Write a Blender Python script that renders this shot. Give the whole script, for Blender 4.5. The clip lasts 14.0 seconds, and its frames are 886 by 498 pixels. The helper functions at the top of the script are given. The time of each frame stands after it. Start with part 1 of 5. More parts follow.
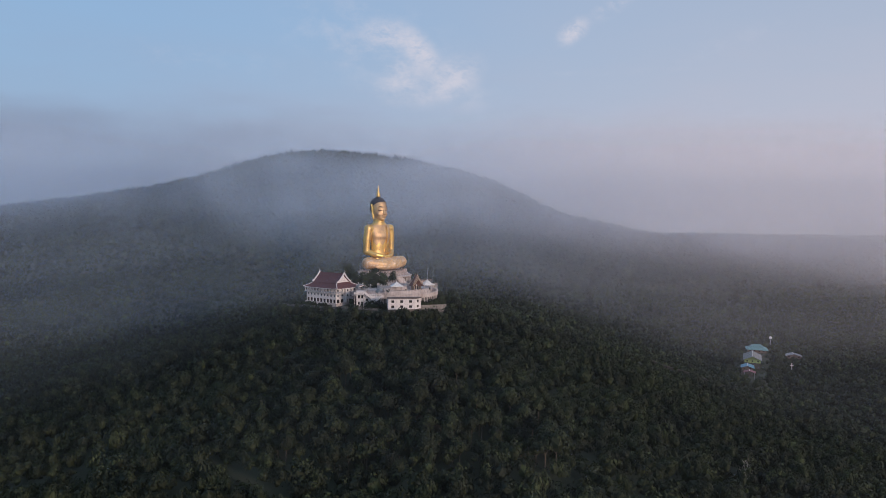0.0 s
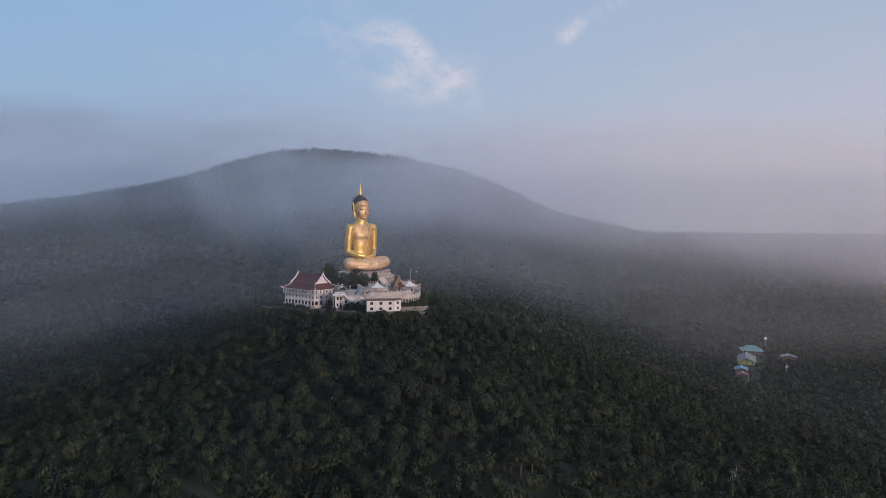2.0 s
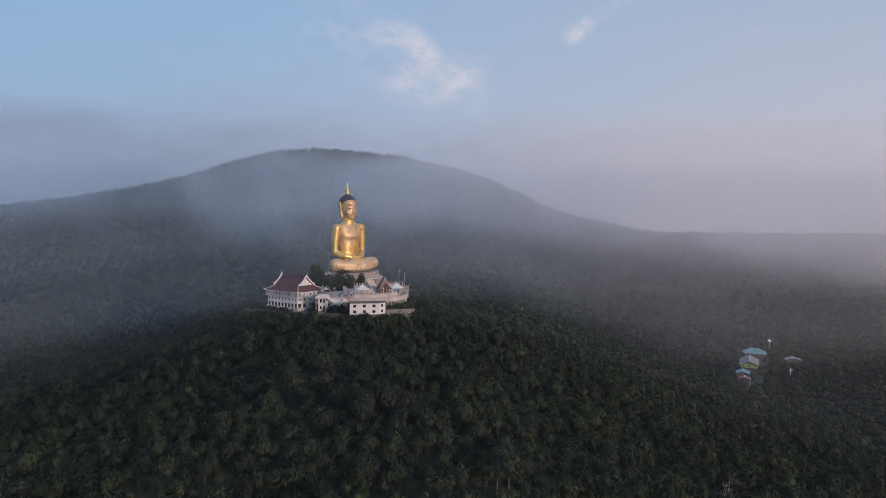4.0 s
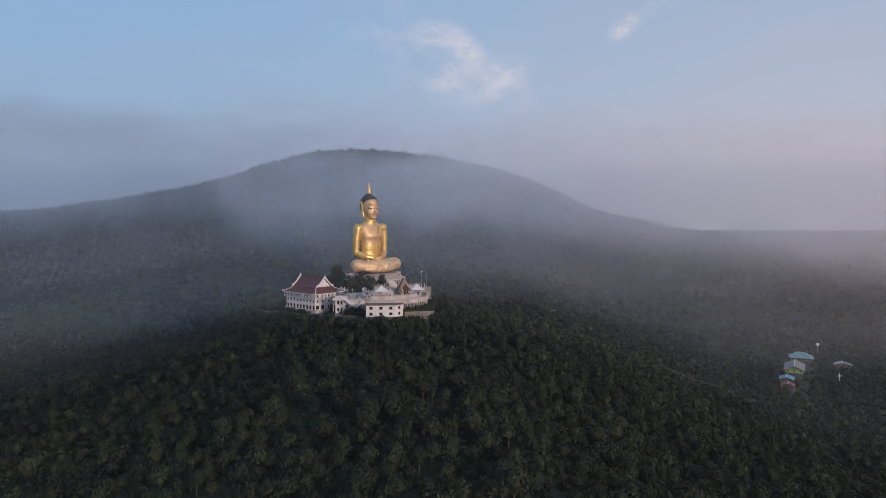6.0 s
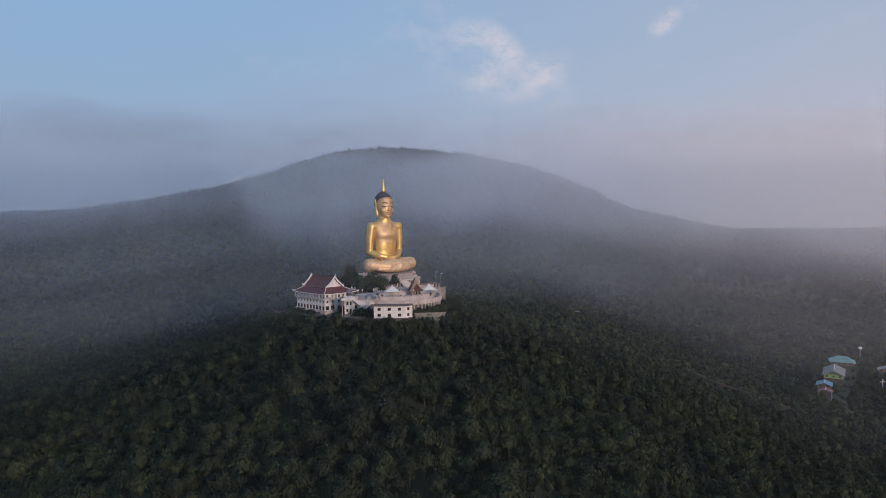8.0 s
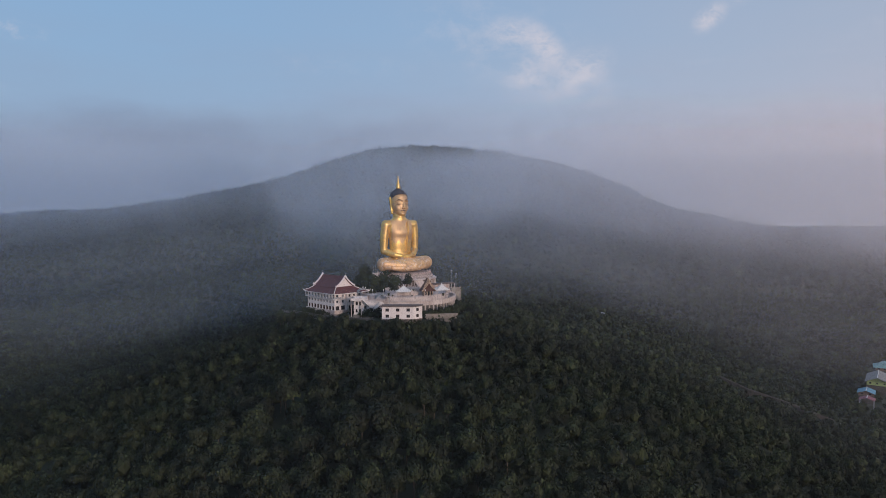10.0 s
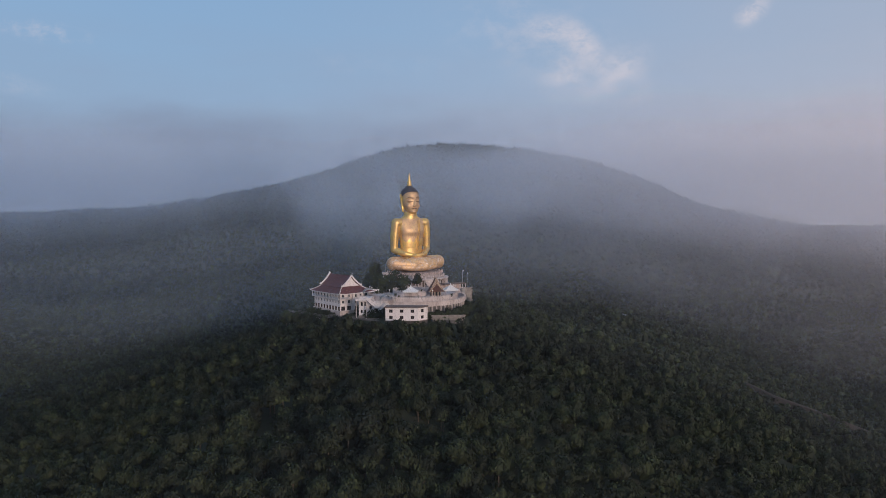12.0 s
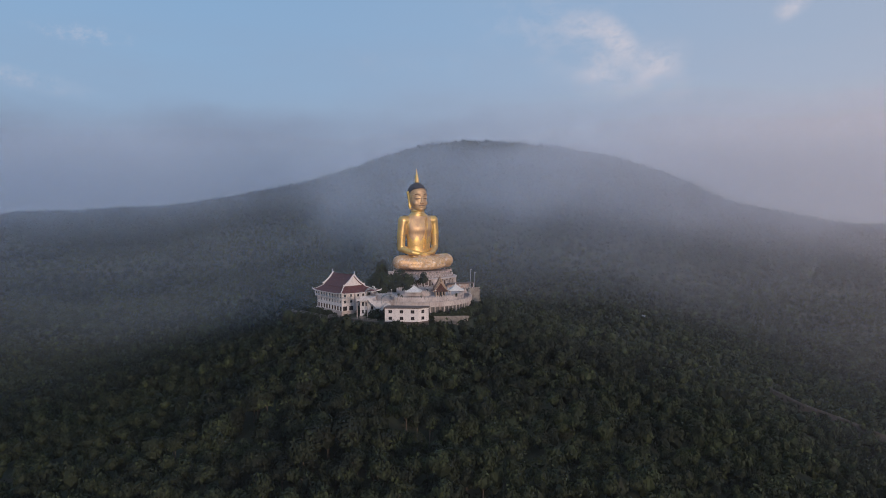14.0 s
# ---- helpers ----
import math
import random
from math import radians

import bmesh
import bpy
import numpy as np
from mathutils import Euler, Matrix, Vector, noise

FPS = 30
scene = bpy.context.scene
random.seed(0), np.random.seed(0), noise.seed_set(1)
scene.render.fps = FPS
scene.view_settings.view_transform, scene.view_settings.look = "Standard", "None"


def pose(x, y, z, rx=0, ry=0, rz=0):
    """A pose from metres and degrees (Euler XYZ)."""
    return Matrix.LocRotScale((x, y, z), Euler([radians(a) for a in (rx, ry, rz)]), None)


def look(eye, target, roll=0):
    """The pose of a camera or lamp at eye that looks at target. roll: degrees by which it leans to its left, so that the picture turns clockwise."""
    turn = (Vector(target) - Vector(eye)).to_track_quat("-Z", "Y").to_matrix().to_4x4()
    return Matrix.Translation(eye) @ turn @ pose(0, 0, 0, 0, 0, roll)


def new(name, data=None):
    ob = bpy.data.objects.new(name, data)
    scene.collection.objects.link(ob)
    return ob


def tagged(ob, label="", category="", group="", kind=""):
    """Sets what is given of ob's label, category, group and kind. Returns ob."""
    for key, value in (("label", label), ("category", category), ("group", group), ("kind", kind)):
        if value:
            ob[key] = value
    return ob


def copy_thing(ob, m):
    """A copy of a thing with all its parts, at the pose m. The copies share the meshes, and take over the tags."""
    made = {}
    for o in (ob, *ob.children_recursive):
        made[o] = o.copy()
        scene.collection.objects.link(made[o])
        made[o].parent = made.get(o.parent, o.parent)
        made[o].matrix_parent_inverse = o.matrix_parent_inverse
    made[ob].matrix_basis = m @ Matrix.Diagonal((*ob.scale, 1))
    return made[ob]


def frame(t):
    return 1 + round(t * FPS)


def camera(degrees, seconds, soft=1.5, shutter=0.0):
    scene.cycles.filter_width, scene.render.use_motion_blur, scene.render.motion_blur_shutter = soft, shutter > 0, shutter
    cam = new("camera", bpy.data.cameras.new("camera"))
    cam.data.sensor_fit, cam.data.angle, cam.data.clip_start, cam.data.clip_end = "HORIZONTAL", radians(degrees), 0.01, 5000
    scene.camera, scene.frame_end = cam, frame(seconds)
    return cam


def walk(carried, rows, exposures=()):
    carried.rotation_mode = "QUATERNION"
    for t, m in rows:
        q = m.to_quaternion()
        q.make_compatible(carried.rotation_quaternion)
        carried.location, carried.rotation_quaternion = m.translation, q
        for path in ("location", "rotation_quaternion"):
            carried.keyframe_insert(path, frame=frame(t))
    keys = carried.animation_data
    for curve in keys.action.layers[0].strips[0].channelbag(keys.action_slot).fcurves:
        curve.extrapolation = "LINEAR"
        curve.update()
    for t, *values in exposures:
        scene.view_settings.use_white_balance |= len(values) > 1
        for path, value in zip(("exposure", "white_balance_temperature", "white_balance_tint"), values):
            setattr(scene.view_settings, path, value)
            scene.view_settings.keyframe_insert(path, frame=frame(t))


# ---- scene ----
cam = camera(64.5, 14.0, soft=0.9)
PATH = [
    (0, (22.603, -554.468, 45.025), (22.704, -552.474, 44.916), 0.6),
    (0.5, (25.526, -550.861, 44.9), (25.628, -548.866, 44.79), 0.6),
    (1, (28.466, -547.221, 44.7), (28.569, -545.226, 44.59), 0.6),
    (1.5, (31.516, -543.414, 44.534), (31.62, -541.419, 44.423), 0.6),
    (2, (34.545, -539.575, 44.429), (34.65, -537.581, 44.319), 0.5),
    (2.5, (37.826, -535.759, 44.331), (37.931, -533.765, 44.221), 0.5),
    (5, (55.871, -517.347, 43.357), (55.899, -515.35, 43.249), 0.2),
    (5.5, (59.757, -513.822, 43.261), (59.744, -511.825, 43.152), 0.1),
    (6, (63.6, -510.322, 43.113), (63.559, -508.325, 43.004), -0.0),
    (6.5, (67.464, -506.676, 42.947), (67.397, -504.681, 42.837), -0.1),
    (7, (71.305, -502.91, 42.779), (71.211, -500.915, 42.668), -0.1),
    (7.5, (75.065, -499.113, 42.585), (74.944, -497.12, 42.473), -0.2),
    (8, (78.818, -495.126, 42.432), (78.669, -493.135, 42.32), -0.2),
    (10.5, (96.69, -474.52, 41.316), (96.404, -472.544, 41.2), -0.3),
    (11, (100.054, -470.415, 41.184), (99.743, -468.443, 41.067), -0.3),
    (11.5, (103.488, -466.324, 41.034), (103.152, -464.356, 40.916), -0.3),
    (12, (106.948, -462.278, 40.804), (106.588, -460.315, 40.686), -0.3),
    (12.5, (110.403, -458.187, 40.576), (110.02, -456.228, 40.456), -0.4),
    (13, (113.775, -453.919, 40.349), (113.368, -451.965, 40.228), -0.4),
    (13.5, (116.922, -449.593, 40.059), (116.493, -447.644, 39.938), -0.4),
    (14, (120.111, -445.159, 39.906), (119.659, -443.215, 39.784), -0.4),
]
walk(cam, [(t, look(eye, target, roll)) for t, eye, target, roll in PATH], exposures=((0.0, 0.0), (4.0, -0.02), (8.0, -0.08), (11.0, -0.13), (14.0, -0.16)))

# ---- world and sun ----
SUN_AZ, SUN_EL = 142.0, 9.0          # degrees clockwise from +y, and above the horizon
sd = Vector((math.sin(radians(SUN_AZ)) * math.cos(radians(SUN_EL)), math.cos(radians(SUN_AZ)) * math.cos(radians(SUN_EL)), math.sin(radians(SUN_EL))))


class Nodes:
    """A small writer of node trees: each call adds one node and gives its first output."""

    def __init__(self, tree):
        self.t = tree

    def add(self, kind, out=0, props=(), **inputs):
        n = self.t.nodes.new(kind)
        for k, v in props:
            setattr(n, k, v)
        for k, v in inputs.items():
            key = int(k[1:]) if k[0] == "i" and k[1:].isdigit() else k.replace("_", " ")
            s = n.inputs[key]
            if isinstance(v, bpy.types.NodeSocket):
                self.t.links.new(v, s)
            else:
                s.default_value = v
        return n.outputs[out] if len(n.outputs) else None

    def math(self, op, a, b=0.0, clamp=False):
        return self.add("ShaderNodeMath", props=(("operation", op), ("use_clamp", clamp)), i0=a, i1=b)

    def span(self, v, a, b, c=0.0, d=1.0, smooth=True):
        return self.add("ShaderNodeMapRange", props=(("interpolation_type", "SMOOTHSTEP" if smooth else "LINEAR"),), Value=v, From_Min=a, From_Max=b, To_Min=c, To_Max=d)

    def mix(self, f, a, b, how="MIX"):
        n = self.t.nodes.new("ShaderNodeMix")
        n.data_type, n.blend_type = "RGBA", how
        for s, v in ((n.inputs[0], f), (n.inputs[6], a), (n.inputs[7], b)):
            if isinstance(v, bpy.types.NodeSocket):
                self.t.links.new(v, s)
            else:
                s.default_value = v if not isinstance(v, tuple) or len(v) == 4 else (*v, 1)
        return n.outputs[2]

    def noise(self, vec, scale, detail=3.0, rough=0.55, out=0):
        return self.add("ShaderNodeTexNoise", out=out, Vector=vec, Scale=scale, Detail=detail, Roughness=rough)

    def ramp(self, f, stops):
        n = self.t.nodes.new("ShaderNodeValToRGB")
        r = n.color_ramp
        while len(r.elements) < len(stops):
            r.elements.new(0.5)
        for e, (p, c) in zip(r.elements, stops):
            e.position, e.color = p, (*c, 1)
        self.t.links.new(f, n.inputs[0])
        return n.outputs[0]


world = bpy.data.worlds.new("sky")
world.use_nodes = True
scene.world = world
world.node_tree.nodes.clear()
w = Nodes(world.node_tree)
way = w.add("ShaderNodeTexCoord", out=0)
wx, wy, wz = (w.add("ShaderNodeSeparateXYZ", out=k, Vector=way) for k in range(3))
sky_node = world.node_tree.nodes.new("ShaderNodeTexSky")
sky_node.sky_type, sky_node.sun_disc = "NISHITA", False
sky_node.sun_elevation, sky_node.sun_rotation = radians(SUN_EL), radians(SUN_AZ)
sky_node.air_density, sky_node.dust_density, sky_node.ozone_density = 1.0, 1.2, 2.0
SKY = 0.113
side = w.span(wx, -0.55, 0.65)
haze = w.mix(side, (2.7, 3.5, 5.0), (4.5, 4.5, 5.4))
fog = w.mix(side, (1.62, 1.97, 2.8), (3.7, 3.5, 4.0))
upper = w.mix(side, (2.7, 4.35, 6.8), (4.6, 5.2, 6.7))
blue = w.mix(0.7, sky_node.outputs[0], upper)
veil = w.noise(w.add("ShaderNodeMapping", Vector=way, Scale=(1.4, 1.4, 5.0)), 3.2, 4.0)
height = w.math("ADD", wz, w.span(veil, 0.25, 0.75, -0.022, 0.022))
col = w.mix(w.span(height, 0.03, 0.29), haze, blue)
col = w.mix(w.span(w.math("ADD", height, w.math("MULTIPLY", wx, 0.03)), 0.0, 0.145), fog, col)
col = w.mix(w.span(height, -0.075, 0.0), w.mix(side, (0.62, 0.8, 1.15), (1.15, 1.12, 1.3)), col)
# clouds: soft puffs in places of the sky, in slope coordinates across and up
px, pz = w.math("DIVIDE", wx, wy), w.math("DIVIDE", wz, wy)
front = w.span(wy, 0.2, 0.4)
for cx, cz, rx, rz, turn, scale, gain, lo in ((-0.05, 0.235, 0.17, 0.075, -0.3, 15.0, 0.40, 0.30), (-0.03, 0.243, 0.06, 0.030, -0.25, 22.0, 0.75, 0.22), (0.014, 0.224, 0.058, 0.028, -0.85, 24.0, 0.95, 0.16),
                                              (-0.01, 0.188, 0.055, 0.042, 0.5, 22.0, 0.70, 0.24), (0.062, 0.186, 0.060, 0.036, 0.55, 24.0, 0.85, 0.20), (0.03, 0.166, 0.13, 0.034, -0.1, 14.0, 0.55, 0.26),
                                              (0.232, 0.255, 0.034, 0.020, 0.7, 26.0, 0.95, 0.20), (0.29, 0.295, 0.055, 0.018, 0.6, 22.0, 0.55, 0.28),
                                              (-0.84, 0.285, 0.13, 0.024, -0.2, 16.0, 0.55, 0.32), (-0.98, 0.225, 0.24, 0.024, -0.24, 9.0, 0.42, 0.26), (0.29, 0.2, 0.16, 0.006, 0.06, 12.0, 0.22, 0.28),
                                              (-0.3, 0.205, 0.24, 0.03, -0.12, 13.0, 0.2, 0.36), (0.47, 0.25, 0.12, 0.02, 0.4, 12.0, 0.15, 0.36)):
    a, b = w.math("SUBTRACT", px, cx), w.math("SUBTRACT", pz, cz)
    c, s = math.cos(turn), math.sin(turn)
    u = w.math("DIVIDE", w.math("ADD", w.math("MULTIPLY", a, c), w.math("MULTIPLY", b, s)), rx)
    v = w.math("DIVIDE", w.math("SUBTRACT", w.math("MULTIPLY", b, c), w.math("MULTIPLY", a, s)), rz)
    far = w.math("SQRT", w.math("ADD", w.math("MULTIPLY", u, u), w.math("MULTIPLY", v, v)))
    flat = w.add("ShaderNodeCombineXYZ", X=px, Y=w.math("MULTIPLY", pz, 1.5), Z=cx)
    puff = w.span(w.noise(w.add("ShaderNodeVectorMath", props=(("operation", "MULTIPLY_ADD"),), i0=w.noise(flat, scale * 0.8, 3.0, out=1), i1=(0.035, 0.035, 0), i2=flat), scale * 1.5, 9.0, 0.7), lo + 0.10, lo + 0.46)
    amount = w.math("MULTIPLY", w.math("MULTIPLY", w.math("MULTIPLY", w.span(far, 1.05, 0.1), puff), front), gain * 0.85)
    col = w.mix(amount, col, (5.9, 5.7, 6.4))
w.add("ShaderNodeOutputWorld", Surface=w.add("ShaderNodeBackground", Color=col, Strength=SKY))

sun = new("sun", bpy.data.lights.new("sun", "SUN"))
sun.data.energy, sun.data.angle, sun.data.color = 2.2, radians(8), (1.0, 0.79, 0.66)
sun.matrix_world = look((0, 0, 0), -sd)


# ---- materials ----
def material(name, colors, scale=1.0, rough=0.8, metal=0.0, bump=0.0, fine=6.0, stretch=(1, 1, 1), spots=None, island=0.0, spec=0.4):
    """Base colours mixed by noise at two scales, with fine relief."""
    m = bpy.data.materials.new(name)
    m.use_nodes = True
    m.node_tree.nodes.clear()
    n = Nodes(m.node_tree)
    p = n.add("ShaderNodeMapping", Vector=n.add("ShaderNodeNewGeometry"), Scale=stretch)
    a, b = n.noise(p, scale, 4.0), n.noise(p, scale * fine, 4.0, 0.65)
    f = n.math("ADD", n.math("MULTIPLY", a, 0.65), n.math("MULTIPLY", b, 0.35))
    f = n.span(f, 0.32, 0.68, smooth=False)
    col = n.ramp(f, [(k / max(1, len(colors) - 1), c) for k, c in enumerate(colors)])
    if spots:
        for tint, size, least, much in spots if isinstance(spots, list) else [spots]:
            col = n.mix(n.math("MULTIPLY", n.span(n.noise(p, size, 5.0, 0.7), least, least + 0.12), much), col, tint)
    if island:
        r = n.add("ShaderNodeNewGeometry", out="Random Per Island")
        col = n.mix(1.0, col, n.ramp(r, [(0, (1 - island,) * 3), (1, (1 + island,) * 3)]), "MULTIPLY")
    normal = n.add("ShaderNodeBump", Strength=bump, Distance=0.1, Height=b) if bump else None
    inputs = dict(Base_Color=col, Roughness=n.span(b, 0.2, 0.8, rough - 0.08, min(1, rough + 0.08)), Metallic=metal, Specular_IOR_Level=spec)
    if normal:
        inputs["Normal"] = normal
    n.add("ShaderNodeOutputMaterial", Surface=n.add("ShaderNodeBsdfPrincipled", **inputs))
    return m


def leaf_material(name, dark, light, tip, tone):
    """Foliage: colour varies from tree to tree and from leaf clump to leaf clump."""
    m = bpy.data.materials.new(name)
    m.use_nodes = True
    m.node_tree.nodes.clear()
    n = Nodes(m.node_tree)
    pos = n.add("ShaderNodeNewGeometry")
    tree = n.add("ShaderNodeTexVoronoi", out=1, props=(("feature", "F1"),), Vector=pos, Scale=0.13)
    t = n.add("ShaderNodeSeparateXYZ", Vector=tree)
    patch = n.noise(pos, 0.012, 3.0)
    col = n.mix(n.math("ADD", n.math("MULTIPLY", t, 0.9), n.span(patch, 0.3, 0.7, -0.25, 0.4)), dark, light)
    r = n.add("ShaderNodeNewGeometry", out="Random Per Island")
    col = n.mix(n.math("MULTIPLY", n.span(r, 0.5, 1.0), n.span(t, 0.3, 0.95, 0.0, 0.72)), col, tip)
    col = n.mix(1.0, col, n.ramp(r, [(0, (0.72 * tone,) * 3), (1, (1.05 * tone,) * 3)]), "MULTIPLY")
    leaf = n.add("ShaderNodeBsdfPrincipled", Base_Color=col, Roughness=0.65, Specular_IOR_Level=0.25)
    thin = n.add("ShaderNodeBsdfTranslucent", Color=n.mix(1.0, col, (0.9, 1.0, 0.5), "MULTIPLY"))
    n.add("ShaderNodeOutputMaterial", Surface=n.add("ShaderNodeMixShader", i0=0.2, i1=leaf, i2=thin))
    return m


LEAF = leaf_material("foliage", (0.024, 0.031, 0.019), (0.056, 0.072, 0.033), (0.108, 0.134, 0.052), 0.64)
BARK = material("bark", [(0.05, 0.04, 0.03), (0.14, 0.11, 0.085)], 1.5, 0.9, bump=0.5)
PALE_BARK = material("pale_dry_bark", [(0.20, 0.18, 0.165), (0.36, 0.33, 0.30)], 1.5, 0.9, bump=0.4)
EARTH = material("forest_floor", [(0.02, 0.028, 0.015), (0.04, 0.045, 0.025), (0.055, 0.045, 0.03)], 0.05, 0.95, bump=0.6, fine=9)
RED_SOIL = material("red_soil", [(0.03, 0.026, 0.022), (0.06, 0.048, 0.04)], 0.3, 0.95)
GOLD = material("gold_leaf", [(0.60, 0.38, 0.19), (0.80, 0.54, 0.20), (0.95, 0.68, 0.18)], 0.12, 0.42, metal=0.72, bump=0.08, fine=8, spots=((0.34, 0.20, 0.12), 0.35, 0.60, 0.6))
LAP_GOLD = material("worn_gold_leaf", [(0.46, 0.28, 0.18), (0.66, 0.43, 0.25), (0.84, 0.57, 0.26)], 0.14, 0.58, metal=0.5, bump=0.35, fine=9, spots=[((0.80, 0.72, 0.64), 0.6, 0.51, 0.75), ((0.16, 0.09, 0.06), 0.9, 0.56, 0.75)])
LASH = material("dark_paint_line", [(0.05, 0.03, 0.02), (0.10, 0.06, 0.04)], 1.0, 0.6)
DULL_GOLD = material("dulled_gold_leaf", [(0.48, 0.30, 0.18), (0.62, 0.41, 0.24), (0.80, 0.55, 0.26)], 0.2, 0.52, metal=0.55, bump=0.12, fine=7, spots=((0.30, 0.18, 0.12), 0.5, 0.62, 0.6))
HAIR = material("dark_blue_hair", [(0.03, 0.028, 0.036), (0.065, 0.06, 0.072)], 1.2, 0.55, bump=0.9, fine=2)
WHITE = material("weathered_plaster", [(0.34, 0.28, 0.265), (0.51, 0.44, 0.42), (0.63, 0.555, 0.535)], 0.25, 0.85, bump=0.15, stretch=(1, 1, 0.25), spots=((0.17, 0.14, 0.125), 0.5, 0.56, 0.65))
PAINT = material("white_paint", [(0.60, 0.545, 0.54), (0.77, 0.71, 0.70)], 0.4, 0.75, bump=0.1, stretch=(1, 1, 0.3))
TILE = material("red_roof_tile", [(0.065, 0.024, 0.028), (0.105, 0.036, 0.038), (0.145, 0.058, 0.055)], 0.5, 0.7, bump=0.4, fine=10)
CONCRETE = material("concrete", [(0.11, 0.10, 0.095), (0.21, 0.19, 0.18)], 0.3, 0.9, bump=0.2, stretch=(1, 1, 0.4))
STONE = material("stone_wall", [(0.14, 0.12, 0.105), (0.27, 0.235, 0.21), (0.34, 0.31, 0.28)], 0.5, 0.95, bump=0.7)
GLASS = material("dark_window_glass", [(0.012, 0.014, 0.018), (0.03, 0.03, 0.036)], 0.6, 0.15, spec=0.5)
BROWN = material("brown_roof_edge", [(0.10, 0.07, 0.06), (0.18, 0.13, 0.11)], 0.4, 0.85)
METAL_GREY = material("grey_metal", [(0.22, 0.23, 0.25), (0.36, 0.37, 0.39)], 0.6, 0.5, metal=0.3)
RAIL_BLUE = material("blue_grey_rail", [(0.22, 0.26, 0.32), (0.34, 0.38, 0.44)], 0.8, 0.6)
RED = material("red_ornament", [(0.09, 0.035, 0.03), (0.17, 0.065, 0.05)], 1.2, 0.6, fine=5)
ORNATE = material("gilded_ornament", [(0.24, 0.16, 0.12), (0.46, 0.34, 0.25)], 1.5, 0.55, metal=0.25)
ROSE = material("rose_plaster", [(0.44, 0.31, 0.27), (0.62, 0.50, 0.46)], 0.5, 0.85)
TEAL = material("teal_sheet_roof", [(0.13, 0.26, 0.27), (0.20, 0.36, 0.37)], 0.2, 0.55)
SKYBLUE = material("blue_sheet_roof", [(0.10, 0.25, 0.35), (0.16, 0.34, 0.44)], 0.2, 0.55)
GREY_ROOF = material("grey_sheet_roof", [(0.17, 0.165, 0.16), (0.27, 0.26, 0.25)], 0.3, 0.7)
LIME = material("lime_wall", [(0.20, 0.27, 0.10), (0.30, 0.37, 0.15)], 0.3, 0.8)
TARP = material("maroon_tarpaulin", [(0.20, 0.07, 0.09), (0.30, 0.14, 0.16)], 0.4, 0.8)
PLINTH = material("weathered_rose_plaster", [(0.15, 0.11, 0.10), (0.34, 0.28, 0.26), (0.52, 0.45, 0.42)], 0.9, 0.9, bump=0.5, fine=4, spots=((0.10, 0.06, 0.05), 1.1, 0.54, 0.7))
PLANKS = material("dark_weathered_planks", [(0.045, 0.04, 0.036), (0.095, 0.085, 0.078)], 0.6, 0.9, bump=0.3)
CREAM = material("canvas", [(0.62, 0.59, 0.57), (0.76, 0.73, 0.71)], 0.5, 0.8)


# ---- forms of the land ----
def smooth(a, b, v):
    t = np.clip((v - a) / (b - a), 0, 1)
    return t * t * (3 - 2 * t)


def ripple(x, y, size, seed):
    """Gentle unevenness from a few crossed waves."""
    k = 2 * np.pi / size
    out = 0.0
    for n, (a, g) in enumerate(((0.3, 1.0), (1.5, 1.3), (2.5, 0.8), (0.9, 2.1), (2.0, 2.7), (-0.4, 3.3))):
        out = out + np.sin(k * g * (x * math.cos(a + seed) + y * math.sin(a + seed)) + seed * 7.1 + n * 2.3) / (1 + 0.5 * g)
    return out / 2.2


CREST_X = np.array([-4500, -2600, -1500, -820, -553, -395, -319, -225, -120, -3, 90, 166, 240, 340, 520, 1300, 4500.0])
CREST_Z = np.array([20, 22, 28, 46, 84, 118, 145, 166, 172, 160, 144, 126, 96, 46, 4, -10, -16.0])


def canopy(x, y):
    """Height of the tree tops over the plan: the temple hill, the valley round it and the mountain behind."""
    x, y = np.asarray(x, float), np.asarray(y, float)
    dx, dy = np.where(x > 90, 80 + (x - 90) * 1.45, (x - 10) * np.where(x > 10, 1.0, 1.25)), (y + 50) * np.where(y > -50, 0.8, 0.72)
    r = np.hypot(dx, dy)
    hill = -18 - 0.24 * np.maximum(0, r - 42) + 3.0 * ripple(x, y, 130, 1.0) * smooth(60, 140, r)
    hut = 16 * np.exp(-(((x - 150) / 60) ** 2 + ((y - 120) / 70) ** 2))
    ridge = np.interp(x, CREST_X, CREST_Z)
    ridge = np.where(np.abs(x) < 4000, 0.5 * ridge + 0.25 * (np.interp(x - 40, CREST_X, CREST_Z) + np.interp(x + 40, CREST_X, CREST_Z)), ridge)
    rise = smooth(120, 980, y) ** 1.15 * np.where(y > 930, 1 - 0.75 * smooth(930, 2200, y), 1.0)
    back = -112 + (ridge + 112) * rise + 7 * ripple(x, y, 420, 2.0) * smooth(100, 500, y) * (1 - 0.6 * smooth(700, 900, y))
    low = -112 + 2.5 * ripple(x, y, 300, 3.0)
    floor = np.maximum(back, low)
    d = hill + hut - floor
    return floor + np.where(d > 30, d, np.where(d < -30, 0, (d + 30) ** 2 / 120)) * 1.0


def sheet(name, xs, ys, height, mat):
    """One wide sheet over the plan."""
    gx, gy = np.meshgrid(xs, ys)
    v = np.stack([gx, gy, height(gx, gy)], -1).reshape(-1, 3)
    return numpy_mesh(name, v, grid_faces(gx.shape), mat)


